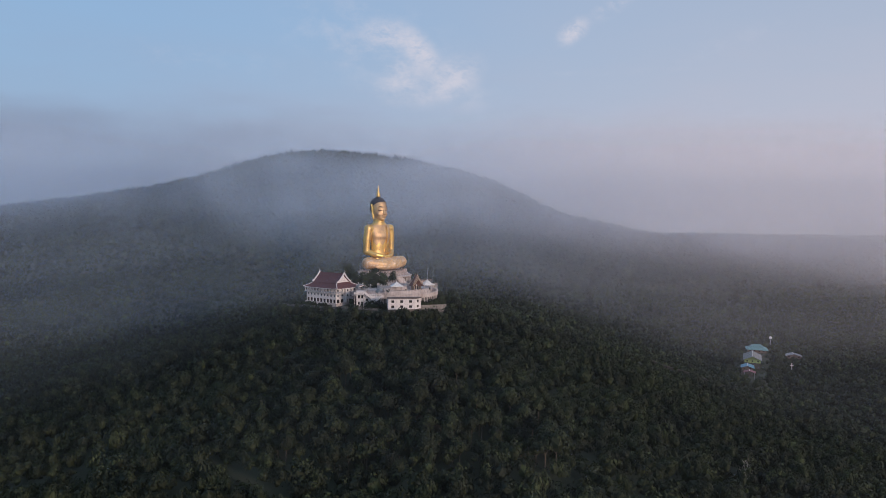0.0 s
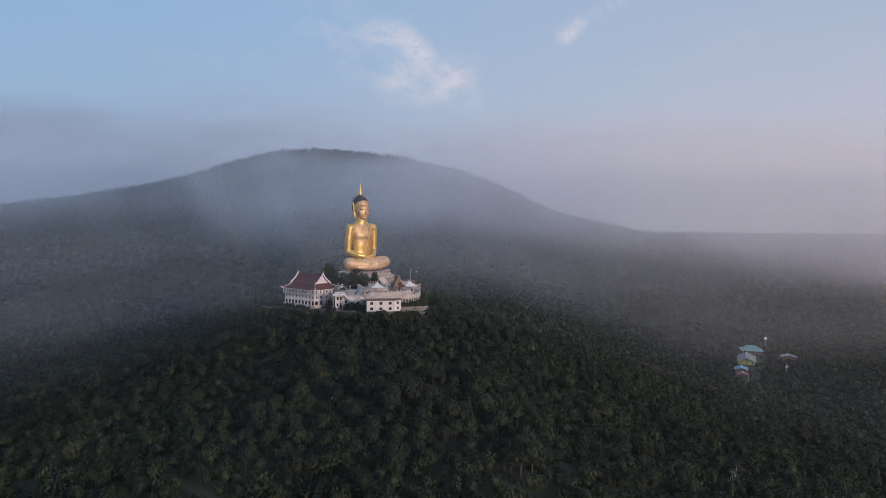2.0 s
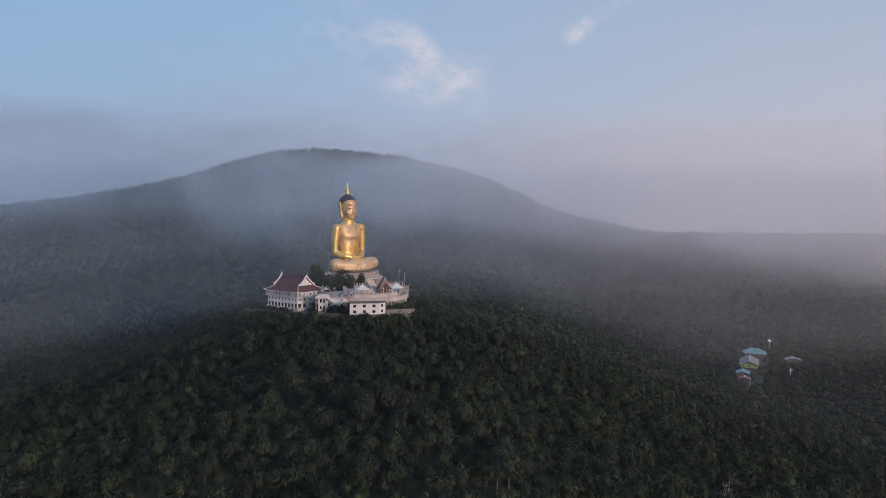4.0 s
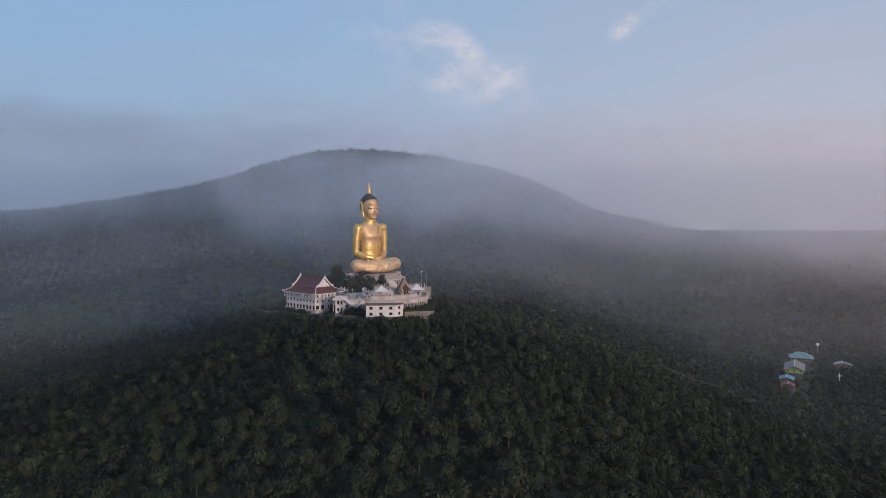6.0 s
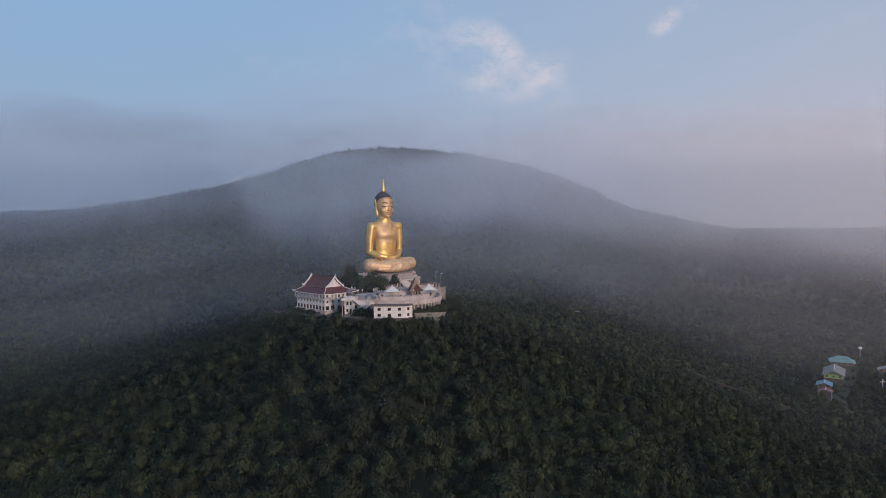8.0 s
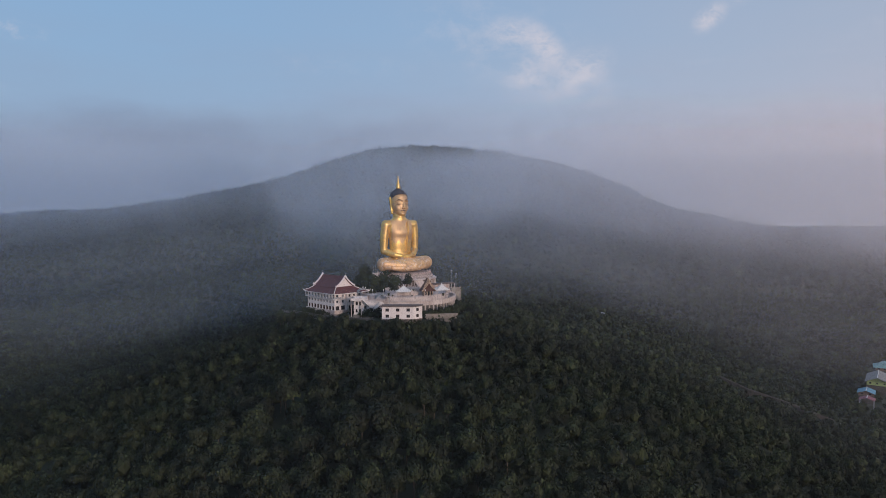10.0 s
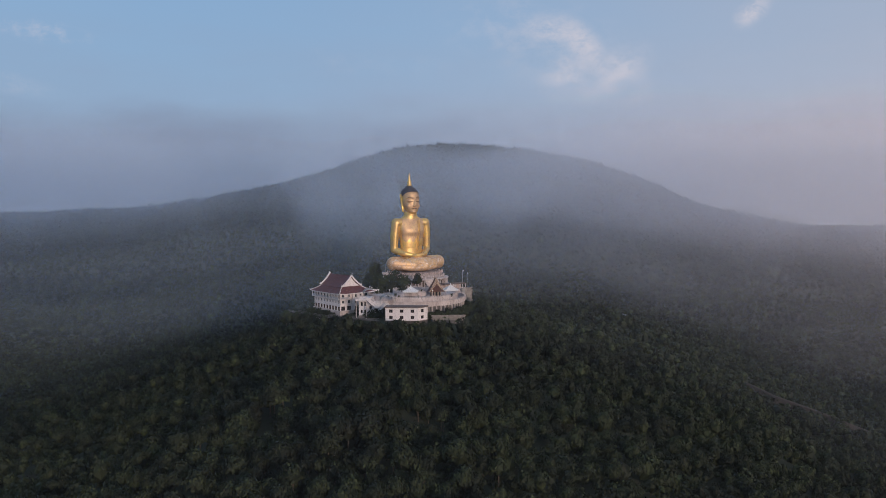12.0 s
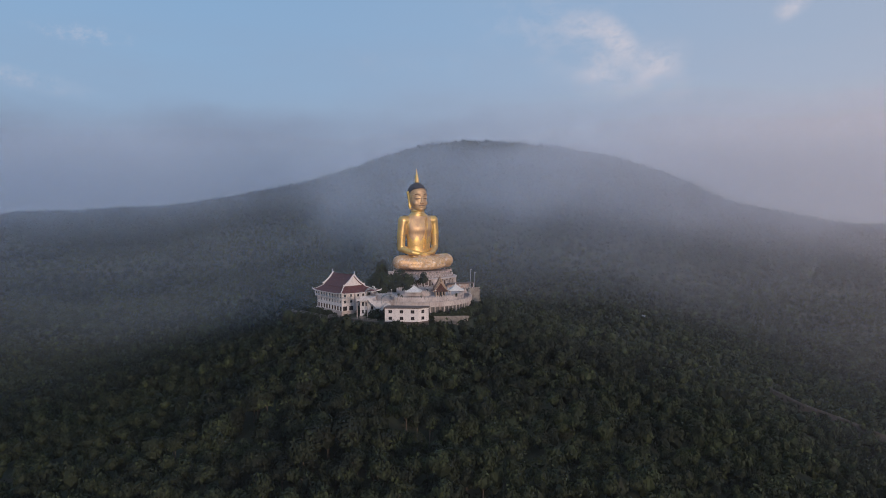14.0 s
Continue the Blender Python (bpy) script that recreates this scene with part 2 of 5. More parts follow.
def grid_faces(shape):
    a = np.arange(shape[0] * shape[1]).reshape(shape)
    return np.stack([a[:-1, :-1], a[:-1, 1:], a[1:, 1:], a[1:, :-1]], -1).reshape(-1, 4)


def numpy_mesh(name, v, f, mat, flat=False):
    me = bpy.data.meshes.new(name)
    n, k = f.shape
    me.vertices.add(len(v))
    me.vertices.foreach_set("co", np.ascontiguousarray(v, np.float32).ravel())
    me.loops.add(n * k)
    me.loops.foreach_set("vertex_index", np.ascontiguousarray(f, np.int32).ravel())
    me.polygons.add(n)
    me.polygons.foreach_set("loop_start", np.arange(0, n * k, k, dtype=np.int32))
    me.polygons.foreach_set("use_smooth", np.full(n, not flat))
    me.update(calc_edges=True)
    me.materials.append(mat)
    return new(name, me)


def part(name, bm, mat, parent=None, label="", smooth_faces=False):
    """Links a bmesh as one mesh object under a thing or a part."""
    me = bpy.data.meshes.new(name)
    for f in bm.faces:
        f.smooth = smooth_faces
    bm.to_mesh(me)
    bm.free()
    for one in mat if isinstance(mat, (list, tuple)) else (mat,):
        me.materials.append(one)
    ob = new(name, me)
    if parent:
        ob.parent = parent
    if label:
        ob["label"] = label
    return ob


def spread(*stretches):
    return np.unique(np.concatenate([np.arange(a, b, s) for a, b, s in stretches]))


# ---- forest ----
def ico():
    t = (1 + 5 ** 0.5) / 2
    v = np.array([(-1, t, 0), (1, t, 0), (-1, -t, 0), (1, -t, 0), (0, -1, t), (0, 1, t), (0, -1, -t), (0, 1, -t), (t, 0, -1), (t, 0, 1), (-t, 0, -1), (-t, 0, 1)]) / math.hypot(1, t)
    f = np.array([(0, 11, 5), (0, 5, 1), (0, 1, 7), (0, 7, 10), (0, 10, 11), (1, 5, 9), (5, 11, 4), (11, 10, 2), (10, 7, 6), (7, 1, 8), (3, 9, 4), (3, 4, 2), (3, 2, 6), (3, 6, 8), (3, 8, 9), (4, 9, 5), (2, 4, 11), (6, 2, 10), (8, 6, 7), (9, 8, 1)])
    return v, f


def crown(rng, leaves, core, size, lumps=9, tall=1.0):
    """A crown about 1 m in radius: uneven lumps of leaf clumps round a dark heart. Gives vertices and triangles."""
    ang, rad = rng.uniform(0, 2 * np.pi, lumps), np.sqrt(rng.uniform(0, 1, lumps)) * 0.68
    c = np.stack([rad * np.cos(ang), rad * np.sin(ang), 0.98 - 0.62 * rad ** 2 / 0.46 + rng.uniform(-0.25, 0.25, lumps)], -1)
    lr = rng.uniform(0.30, 0.50, lumps)
    pick = rng.integers(0, lumps, leaves)
    d = rng.normal(size=(leaves, 3))
    d[:, 2] = np.abs(d[:, 2]) - 0.35
    d /= np.linalg.norm(d, axis=1, keepdims=True)
    p = c[pick] + d * (1, 1, 0.7) * lr[pick, None] * rng.uniform(0.85, 1.1, (leaves, 1))
    nrm = d * 0.6 + (p - (0, 0, 0.45)) * 0.7 + rng.normal(size=(leaves, 3)) * 0.22
    nrm /= np.linalg.norm(nrm, axis=1, keepdims=True)
    t1 = np.cross(nrm, rng.normal(size=(leaves, 3)))
    t1 /= np.linalg.norm(t1, axis=1, keepdims=True)
    t2 = np.cross(nrm, t1)
    s = size * rng.uniform(0.55, 1.3, (leaves, 1))
    q = np.stack([p - t1 * s, p - t2 * s * 0.7 - nrm * s * 0.3, p + t1 * s, p + t2 * s * 0.7 - nrm * s * 0.2], 1)
    base = np.arange(leaves)[:, None] * 4
    iv, jf = ico()
    v = np.concatenate([q.reshape(-1, 3), iv * (core, core, 0.5) + (0, 0, 0.5)])
    return v * (1, 1, tall), np.concatenate([base + (0, 1, 2), base + (0, 2, 3), jf + leaves * 4])


def scatter(rng, x0, x1, y0, y1, gap, keep):
    gx, gy = np.meshgrid(np.arange(x0, x1, gap), np.arange(y0, y1, gap * 0.87))
    gx = gx + (np.arange(gx.shape[0]) % 2)[:, None] * gap / 2
    x, y = (g.ravel() + rng.uniform(-0.42, 0.42, g.size) * gap for g in (gx, gy))
    ok = keep(x, y)
    return x[ok], y[ok]


def along(x, y, ax, ay, bx, by):
    """Distance from a stretch of the plan between two points."""
    t = np.clip(((x - ax) * (bx - ax) + (y - ay) * (by - ay)) / ((bx - ax) ** 2 + (by - ay) ** 2), 0, 1)
    return np.hypot(x - ax - t * (bx - ax), y - ay - t * (by - ay))


TRACK = [(222, 26), (236, 12), (258, 0), (284, -9)]


def clearing(x, y):
    """Where no forest tree stands: the temple's court, the hamlet and its track."""
    u, v = (x + 31) * 0.695 + (y + 54.4) * -0.719, (x + 31) * 0.719 + (y + 54.4) * 0.695
    court = np.hypot(x - 13, (y + 52)) < 34
    court |= (np.abs(u) < 18) & (np.abs(v + 2) < 14)
    court |= np.hypot(x - 5, y + 6) < 29
    court |= (x > 6) & (x < 36) & (y > -112) & (y < -70)
    court |= (x > -20) & (x < 10) & (y > -95) & (y < -40)
    court |= along(x, y, 27, -91, 50, -81) < 6
    court |= along(x, y, -62, -57, 4, -99) < 4
    ham = along(x, y, 330, 54, 416, 214) < 8.5
    ham |= (np.hypot(x - 454, y - 202) < 13) | (np.hypot(x - 150, y - 120) < 6) | (np.hypot(x - 449, y - 242) < 6)
    for (ax, ay), (bx, by) in zip(TRACK, TRACK[1:]):
        ham |= along(x, y, ax, ay, bx, by) < 4.5
    return court | ham


tagged(sheet("ground", spread((-4800, -900, 150), (-900, 1100, 12), (1100, 4801, 150)), spread((-2000, -700, 100), (-700, 1300, 12), (1300, 4801, 120)),
             lambda x, y: canopy(x, y) - 8.5 + 5.5 * smooth(64, 36, np.hypot((x - 6) * 0.9, y + 48)) + 6.5 * smooth(30, 10, along(x, y, 330, 54, 420, 218)) + 3 * smooth(30, 10, np.hypot(x - 454, y - 202)), EARTH), "dark forest floor of leaf litter and earth rolling to a mountain", "ground", kind="structure")


def forest(name, rng, x, y, kinds, size, mat, label, uneven=0.9):
    """Many trees as one thing that nobody could count."""
    pick = rng.integers(0, len(kinds), len(x))
    V, F, n = [], [], 0
    for k, (v, f) in enumerate(kinds):
        i = np.flatnonzero(pick == k)
        m = len(i)
        a, r = rng.uniform(0, 2 * np.pi, m)[:, None], (size * np.clip(rng.lognormal(0, 0.36, m), 0.55, 1.75))[:, None]
        h = r * rng.uniform(1.0, 1.7, (m, 1))
        top = canopy(x[i], y[i])[:, None] + rng.normal(0, uneven, (m, 1))
        q = np.stack([x[i][:, None] + r * (v[:, 0] * np.cos(a) - v[:, 1] * np.sin(a)), y[i][:, None] + r * (v[:, 0] * np.sin(a) + v[:, 1] * np.cos(a)), top + h * (v[:, 2] - 1.35)], -1)
        V.append(q.reshape(-1, 3))
        F.append((f[None] + (np.arange(m) * len(v))[:, None, None] + n).reshape(-1, 3))
        n += m * len(v)
    return tagged(numpy_mesh(name, np.concatenate(V), np.concatenate(F), mat, flat=True), label, "forest", kind="stuff")


rng = np.random.default_rng(7)
SINGLE = lambda x, y: (x > -30) & (x < 84) & (y > -284) & (y < -196)
NEAR = [crown(rng, 185, 0.5, 0.106, 10) for _ in range(12)]
HIGH = [crown(rng, 100, 0.5, 0.145, 9) for _ in range(10)]
MID = [crown(rng, 19, 0.55, 0.28, 7) for _ in range(8)]
FAR = [crown(rng, 8, 0.6, 0.40, 5) for _ in range(6)]
x, y = scatter(rng, -300, 340, -335, -40, 6.0, lambda x, y: ~clearing(x, y) & ~SINGLE(x, y))
low = y < -150
forest("near_forest", rng, x[low], y[low], NEAR, 4.1, LEAF, "dense dark green broadleaf forest on the near hillside", 2.3)
forest("hilltop_forest", rng, x[~low], y[~low], HIGH, 4.1, LEAF, "dense dark green broadleaf forest round the temple", 2.1)
x, y = scatter(rng, -900, 760, -40, 450, 7.4, lambda x, y: ~clearing(x, y))
x2, y2 = np.concatenate([np.random.default_rng(3).uniform(-620, -300, 1500), np.random.default_rng(4).uniform(340, 620, 1500)]), np.random.default_rng(5).uniform(-330, -40, 3000)
forest("valley_forest", rng, np.r_[x, x2], np.r_[y, y2], MID, 4.9, LEAF, "dark green forest in the valley behind the hill", 1.6)
x, y = scatter(rng, -1250, 1450, 450, 1010, 10.0, lambda x, y: x < 1300)
forest("mountain_forest", rng, x, y, FAR, 6.2, LEAF, "misty forest on the slopes of the mountain", 2.2)


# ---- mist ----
# mist colours with the sun's warmth and the bluish shade painted in
SUNLIT_TINT, SHADED_TINT = (0.97, 0.93, 0.98), (0.66, 0.80, 1.0)


def mist_material(name, most):
    """Thin drifting water droplets: light scatters to both sides, and the rest passes straight through."""
    m = bpy.data.materials.new(name)
    m.use_nodes = True
    m.node_tree.nodes.clear()
    n = Nodes(m.node_tree)
    pos = n.add("ShaderNodeNewGeometry")
    x = n.add("ShaderNodeSeparateXYZ", Vector=pos)
    thick = n.add("ShaderNodeAttribute", out="Fac", props=(("attribute_name", "thickness"),))
    thin = n.add("ShaderNodeAttribute", out="Fac", props=(("attribute_name", "haze"),))
    lean = n.add("ShaderNodeMapping", Vector=pos, Rotation=(0, 0.35, 0), Scale=(1, 1, 0.8))
    bend = n.add("ShaderNodeVectorMath", props=(("operation", "MULTIPLY_ADD"),), i0=n.noise(lean, 0.009, 2.0, out=1), i1=(70, 70, 70), i2=lean)
    puff = n.math("ADD", n.math("MULTIPLY", n.noise(bend, 0.0055, 3.0, 0.5), 0.62), n.math("MULTIPLY", n.noise(bend, 0.016, 4.0, 0.55), 0.35))
    wisp = n.math("MULTIPLY", n.add("ShaderNodeAttribute", out="Fac", props=(("attribute_name", "wisps"),)), n.span(puff, 0.40, 0.62))
    alpha = n.math("MULTIPLY", n.math("ADD", thick, thin), n.span(puff, 0.3, 0.7, 0.8, 1.2))
    alpha = n.math("MINIMUM", n.math("ADD", alpha, wisp), most)
    # sunlight on the right and shade on the left are put into the colour
    tone = n.mix(n.span(x, -150, 500), SHADED_TINT, SUNLIT_TINT)
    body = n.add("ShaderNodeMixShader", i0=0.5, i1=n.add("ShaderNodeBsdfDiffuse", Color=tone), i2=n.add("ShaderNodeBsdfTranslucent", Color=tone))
    n.add("ShaderNodeOutputMaterial", Surface=n.add("ShaderNodeMixShader", i0=alpha, i1=n.add("ShaderNodeBsdfTransparent"), i2=body))
    return m


def cloud_bank(x, y, z):
    """Thickness of the low cloud, which fills both sides of the mountain, and of the wisps before its summit."""
    drift = 45 * ripple(x + 0.6 * z, y + 2 * z, 420, 4.0)
    right = smooth(-20, 270, x + drift) * smooth(-42, 58, z + 0.5 * drift + 0.5 * np.maximum(0, x - 500))
    left = smooth(-260, -640, x + drift) * smooth(-5, 75, z + 0.4 * drift)
    middle = smooth(-380, -200, x + drift) * smooth(320, 80, x) * smooth(-5, 60, z + 0.5 * drift) * smooth(165, 105, z + drift)
    far = y + 520
    shoulder = smooth(-150, 50, x + drift) * smooth(-5, 65, z + 0.5 * drift) * smooth(45 + 0.085 * far, 45 + 0.05 * far, z + 0.3 * drift)
    return np.clip(np.maximum(right, 0.8 * shoulder) + 0.85 * left, 0, 1), middle


def bank(y0, wave, x0, x1, z0, z1, step, most, haze, label):
    """A wavy curtain of mist that fades out where it comes down to the tree tops and where it rises into the sky."""
    xs, zs = np.arange(x0, x1 + 1, step), np.arange(z0, z1 + 1, 11.0)
    gx, gz = np.meshgrid(xs, zs)
    gy = y0 + wave * np.sin(gx / (wave * 4.1) + y0) + 0.25 * gz
    over = gz - canopy(gx, gy)
    far = y0 + 520
    top = smooth(45 + 0.165 * far, 45 + 0.05 * far, gz + 14 * ripple(gx, gz * 3, 500, 5.0))
    shape = top * smooth(x0, x0 + 150, gx) * smooth(x1, x1 - 150, gx)
    sides, middle = cloud_bank(gx, gy, gz)
    down = 40 if y0 < 600 else 14                                 # the hindmost curtains come down close to the trees
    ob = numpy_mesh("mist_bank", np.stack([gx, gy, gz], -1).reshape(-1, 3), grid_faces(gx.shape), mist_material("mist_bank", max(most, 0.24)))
    for name, value in (("thickness", most * sides * shape * smooth(0, down, over)), ("wisps", min(most, 0.24) * middle * shape * smooth(0, 40, over)), ("haze", haze * smooth(0, 30, over) * shape)):
        ob.data.attributes.new(name, "FLOAT", "POINT").data.foreach_set("value", np.ascontiguousarray(value, np.float32).ravel())
    return tagged(ob, label, "mist", "banks of mist", "stuff")


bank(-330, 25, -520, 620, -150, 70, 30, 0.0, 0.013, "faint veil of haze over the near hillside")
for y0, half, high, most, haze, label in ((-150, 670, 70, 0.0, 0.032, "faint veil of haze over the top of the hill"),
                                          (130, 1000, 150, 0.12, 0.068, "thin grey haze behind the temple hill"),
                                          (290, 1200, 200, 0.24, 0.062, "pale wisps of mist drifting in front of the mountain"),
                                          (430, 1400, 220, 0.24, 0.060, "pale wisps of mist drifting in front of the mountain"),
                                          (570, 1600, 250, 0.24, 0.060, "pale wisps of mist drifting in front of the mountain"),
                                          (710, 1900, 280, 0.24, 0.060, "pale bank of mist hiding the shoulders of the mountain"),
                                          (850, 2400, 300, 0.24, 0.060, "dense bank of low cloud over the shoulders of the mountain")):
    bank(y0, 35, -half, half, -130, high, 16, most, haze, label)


# ---- shapes ----
def box(bm, c, s, m=None, mat=0):
    """A box with its centre and its sizes, or turned by m."""
    r = bmesh.ops.create_cube(bm, size=1, matrix=(m or Matrix()) @ Matrix.Translation(c) @ Matrix.Diagonal((*s, 1)))
    for v in r["verts"]:
        for f in v.link_faces:
            f.material_index = mat


def lathe(bm, rings, seg=32, m=None, mat=0, cap=True):
    """Rings of (z, radius across, radius deep, offset deep) joined into a closed body."""
    m = m or Matrix()
    rows = []
    for z, a, b, o in rings:
        rows.append([bm.verts.new(m @ Vector((a * math.cos(2 * math.pi * k / seg), o + b * math.sin(2 * math.pi * k / seg), z))) for k in range(seg)])
    faces = [bm.faces.new((p[k], p[(k + 1) % seg], q[(k + 1) % seg], q[k])) for p, q in zip(rows, rows[1:]) for k in range(seg)]
    if cap:
        faces += [bm.faces.new(rows[0][::-1]), bm.faces.new(rows[-1])]
    for f in faces:
        f.material_index = mat


def ball(bm, c, r, m=None, mat=0, seg=20):
    lathe(bm, [(c[2] - r[2] * math.cos(math.pi * k / 12), r[0] * max(0.01, math.sin(math.pi * k / 12)), r[1] * max(0.01, math.sin(math.pi * k / 12)), 0) for k in range(13)],
          seg, (m or Matrix()) @ Matrix.Translation((c[0], c[1], 0)), mat)


def limb(bm, p, q, r0, r1, seg=16, mat=0):
    """A tapered limb with round ends."""
    p, q = Vector(p), Vector(q)
    far = (q - p).length
    turn = (q - p).to_track_quat("Z", "Y").to_matrix().to_4x4()
    rings = [(-r0 * math.cos(a), max(0.01, r0 * math.sin(a)), max(0.01, r0 * math.sin(a)), 0) for a in np.linspace(0, math.pi / 2, 6)]
    rings += [(far + r1 * math.sin(a), max(0.01, r1 * math.cos(a)), max(0.01, r1 * math.cos(a)), 0) for a in np.linspace(0, math.pi / 2, 6)]
    lathe(bm, rings, seg, Matrix.Translation(p) @ turn, mat)


# ---- the great seated statue ----
def fair_rings(rings, steps=6):
    """Rings between the given ones, on a smooth curve through them."""
    p = [Vector(r) for r in rings]
    out = []
    for k in range(len(p) - 1):
        a, b, c, d = p[max(k - 1, 0)], p[k], p[k + 1], p[min(k + 2, len(p) - 1)]
        for j in range(steps):
            t = j / steps
            q = b * 2 + (c - a) * t + (a * 2 - b * 5 + c * 4 - d) * t * t + (b * 3 - a - c * 3 + d) * t ** 3
            out.append(tuple(q * 0.5))
    return out + [tuple(p[-1])]


HEAD = fair_rings([(37.3, 1.3, 1.3, -2.9), (38.1, 2.9, 2.9, -2.0), (39.6, 4.35, 4.6, -0.7), (41.6, 5.35, 5.9, 0.4), (44.0, 5.95, 6.6, 1.2), (47.0, 6.2, 7.0, 1.7), (50.0, 5.95, 6.8, 1.9), (52.4, 4.9, 5.6, 2.1), (53.8, 3.2, 3.6, 2.2), (54.4, 1.0, 1.1, 2.2)])


def face_front(x, z):
    """Depth of the face's surface at a place across and up."""
    a, b, o = (float(np.interp(z, [r[0] for r in HEAD], [r[k] for r in HEAD])) for k in (1, 2, 3))
    return o - b * math.sqrt(max(0.02, 1 - (x / a) ** 2))


def statue():
    bm = bmesh.new()
    lathe(bm, fair_rings([(0, 8.2, 6.0, 0), (6, 8.0, 5.2, 0), (10, 8.2, 4.8, 0), (14, 8.3, 4.7, -0.1), (18, 8.7, 4.9, -0.2), (22.0, 9.2, 5.0, -0.2), (24.6, 9.5, 5.6, -0.3), (27, 9.9, 5.6, -0.1), (31, 9.9, 4.6, 0.4), (33.8, 7.8, 4.1, 0.8), (35.6, 5.2, 4.1, 1.0)]))
    for s in (-1, 1):
        limb(bm, (s * 6.5, 0.6, 31.2), (s * 10.9, 0.5, 30.8), 3.0, 3.3)
        limb(bm, (s * 11.4, 0.5, 31.0), (s * 12.5, 0.9, 22.5), 3.2, 2.95)
        limb(bm, (s * 12.5, 0.9, 22.5), (s * 12.8, 1.2, 13.4), 2.95, 2.5)
        limb(bm, (s * 12.8, 1.2, 13.2), (s * 7.6, -5.4, 10.6), 2.55, 2.0)
        limb(bm, (s * 7.6, -5.4, 10.6), (s * 2.6, -8.4, 9.6), 2.0, 1.35)
        limb(bm, (s * 5.5, 0, 3.6), (s * 17.6, -6.4, 4.6), 5.0, 4.6)
        limb(bm, (s * 17.2, -7.6, 4.6), (s * 4.5, -11.8, 3.4), 4.0, 3.2)
        for k in range(9):                                       # long ears with a hanging lobe
            t = k / 8
            limb(bm, (s * (6.35 - 0.7 * t * t), 2.6 - 0.9 * t, 49.4 - 9.2 * t), (s * (6.35 - 0.7 * (t + 0.12) ** 2), 2.5 - 0.9 * t, 48.3 - 9.2 * t), 0.9 - 0.25 * math.sin(t * 3.1), 0.85 - 0.25 * math.sin(t * 3.1), 8)
        for k in range(10):                                      # arched brow
            t = k / 9
            x, z = s * (0.9 + 3.9 * t), 46.6 + 1.5 * math.sin(math.pi * (0.12 + 0.72 * t))
            ball(bm, (x, face_front(x, z) + 0.15, z), (0.62, 0.6, 0.42), seg=10)
        ball(bm, (s * 2.75, face_front(s * 2.75, 45.4) + 0.5, 45.5), (1.75, 0.95, 0.85))
        ball(bm, (s * 3.3, face_front(s * 3.3, 42.2) + 1.3, 42.4), (1.9, 1.6, 1.9))
        ball(bm, (s * 0.85, face_front(0, 42.6) - 0.55, 42.5), (0.7, 0.8, 0.6), seg=10)
    ball(bm, (0, -11.5, 1.9), (14.5, 3.3, 2.6))
    ball(bm, (0, -9.6, 4.8), (14.0, 4.4, 3.9))
    ball(bm, (0, -9.5, 9.4), (4.4, 2.3, 0.9))
    ball(bm, (0.4, -9.7, 10.3), (4.0, 2.0, 0.7))
    for k in range(8):                                           # fingers laid over one another
        limb(bm, (-2.6 + 0.75 * k, -11.5, 10.2), (-1.8 + 0.75 * k, -10.2, 10.7), 0.35, 0.3, 6)
    lathe(bm, [(31, 5.6, 4.6, 0.8), (33.6, 4.9, 4.4, 1.0), (36, 4.5, 4.3, 1.1), (39, 4.5, 4.5, 1.3)])
    for z in (34.6, 36.0, 37.2):
        lathe(bm, [(z - 0.3, 4.3, 4.1, 1.05), (z, 4.8, 4.65, 1.05), (z + 0.3, 4.3, 4.1, 1.05)])
    lathe(bm, HEAD)
    limb(bm, (0, -4.9, 47.0), (0, face_front(0, 43.2) - 0.75, 43.0), 0.5, 0.95)
    for z, wd, hi in ((41.05, 2.1, 0.42), (40.1, 1.7, 0.5)):
        ball(bm, (0, face_front(0, z) + 0.3, z), (wd, 0.95, hi))
    ball(bm, (0, face_front(0, 38.5) + 0.7, 38.5), (1.7, 1.2, 0.95))
    # one skin over all of it
    me = bpy.data.meshes.new("rough")
    bm.to_mesh(me)
    bm.free()
    tmp = new("rough", me)
    mod = tmp.modifiers.new("skin", "REMESH")
    mod.mode, mod.voxel_size = "VOXEL", 0.23
    fair = tmp.modifiers.new("fair", "SMOOTH")
    fair.factor, fair.iterations = 0.5, 3
    bpy.context.view_layer.update()
    skin = bpy.data.meshes.new_from_object(tmp.evaluated_get(bpy.context.evaluated_depsgraph_get()))
    bpy.data.objects.remove(tmp)
    for f in skin.polygons:
        x, y, z = f.center
        k = abs(x)
        if y < 0 and (k < 2.0 and abs(z - 40.58 - 0.09 * k * k) < 0.17 or 1.0 < k < 4.4 and (abs(z - 45.25 + 0.10 * (k - 2.7) ** 2) < 0.2 or abs(z - 46.75 - 1.5 * math.sin(math.pi * (0.12 + 0.72 * (k - 0.9) / 3.9))) < 0.2)):
            f.material_index = 3
        elif z < 8.9 and (y < -6 or k > 9.5):
            f.material_index = 2
        elif y < 0.5 and (k < 8.4 and 19.5 + 1.4 * math.sin(1.3 * x) < z < 34 or z > 38 and k < 6.0):
            f.material_index = 4
    bm = bmesh.new()
    bm.from_mesh(skin)
    # cap of dark hair that swells into a low mound, and a gilded flame on top
    n = 40
    rows = []
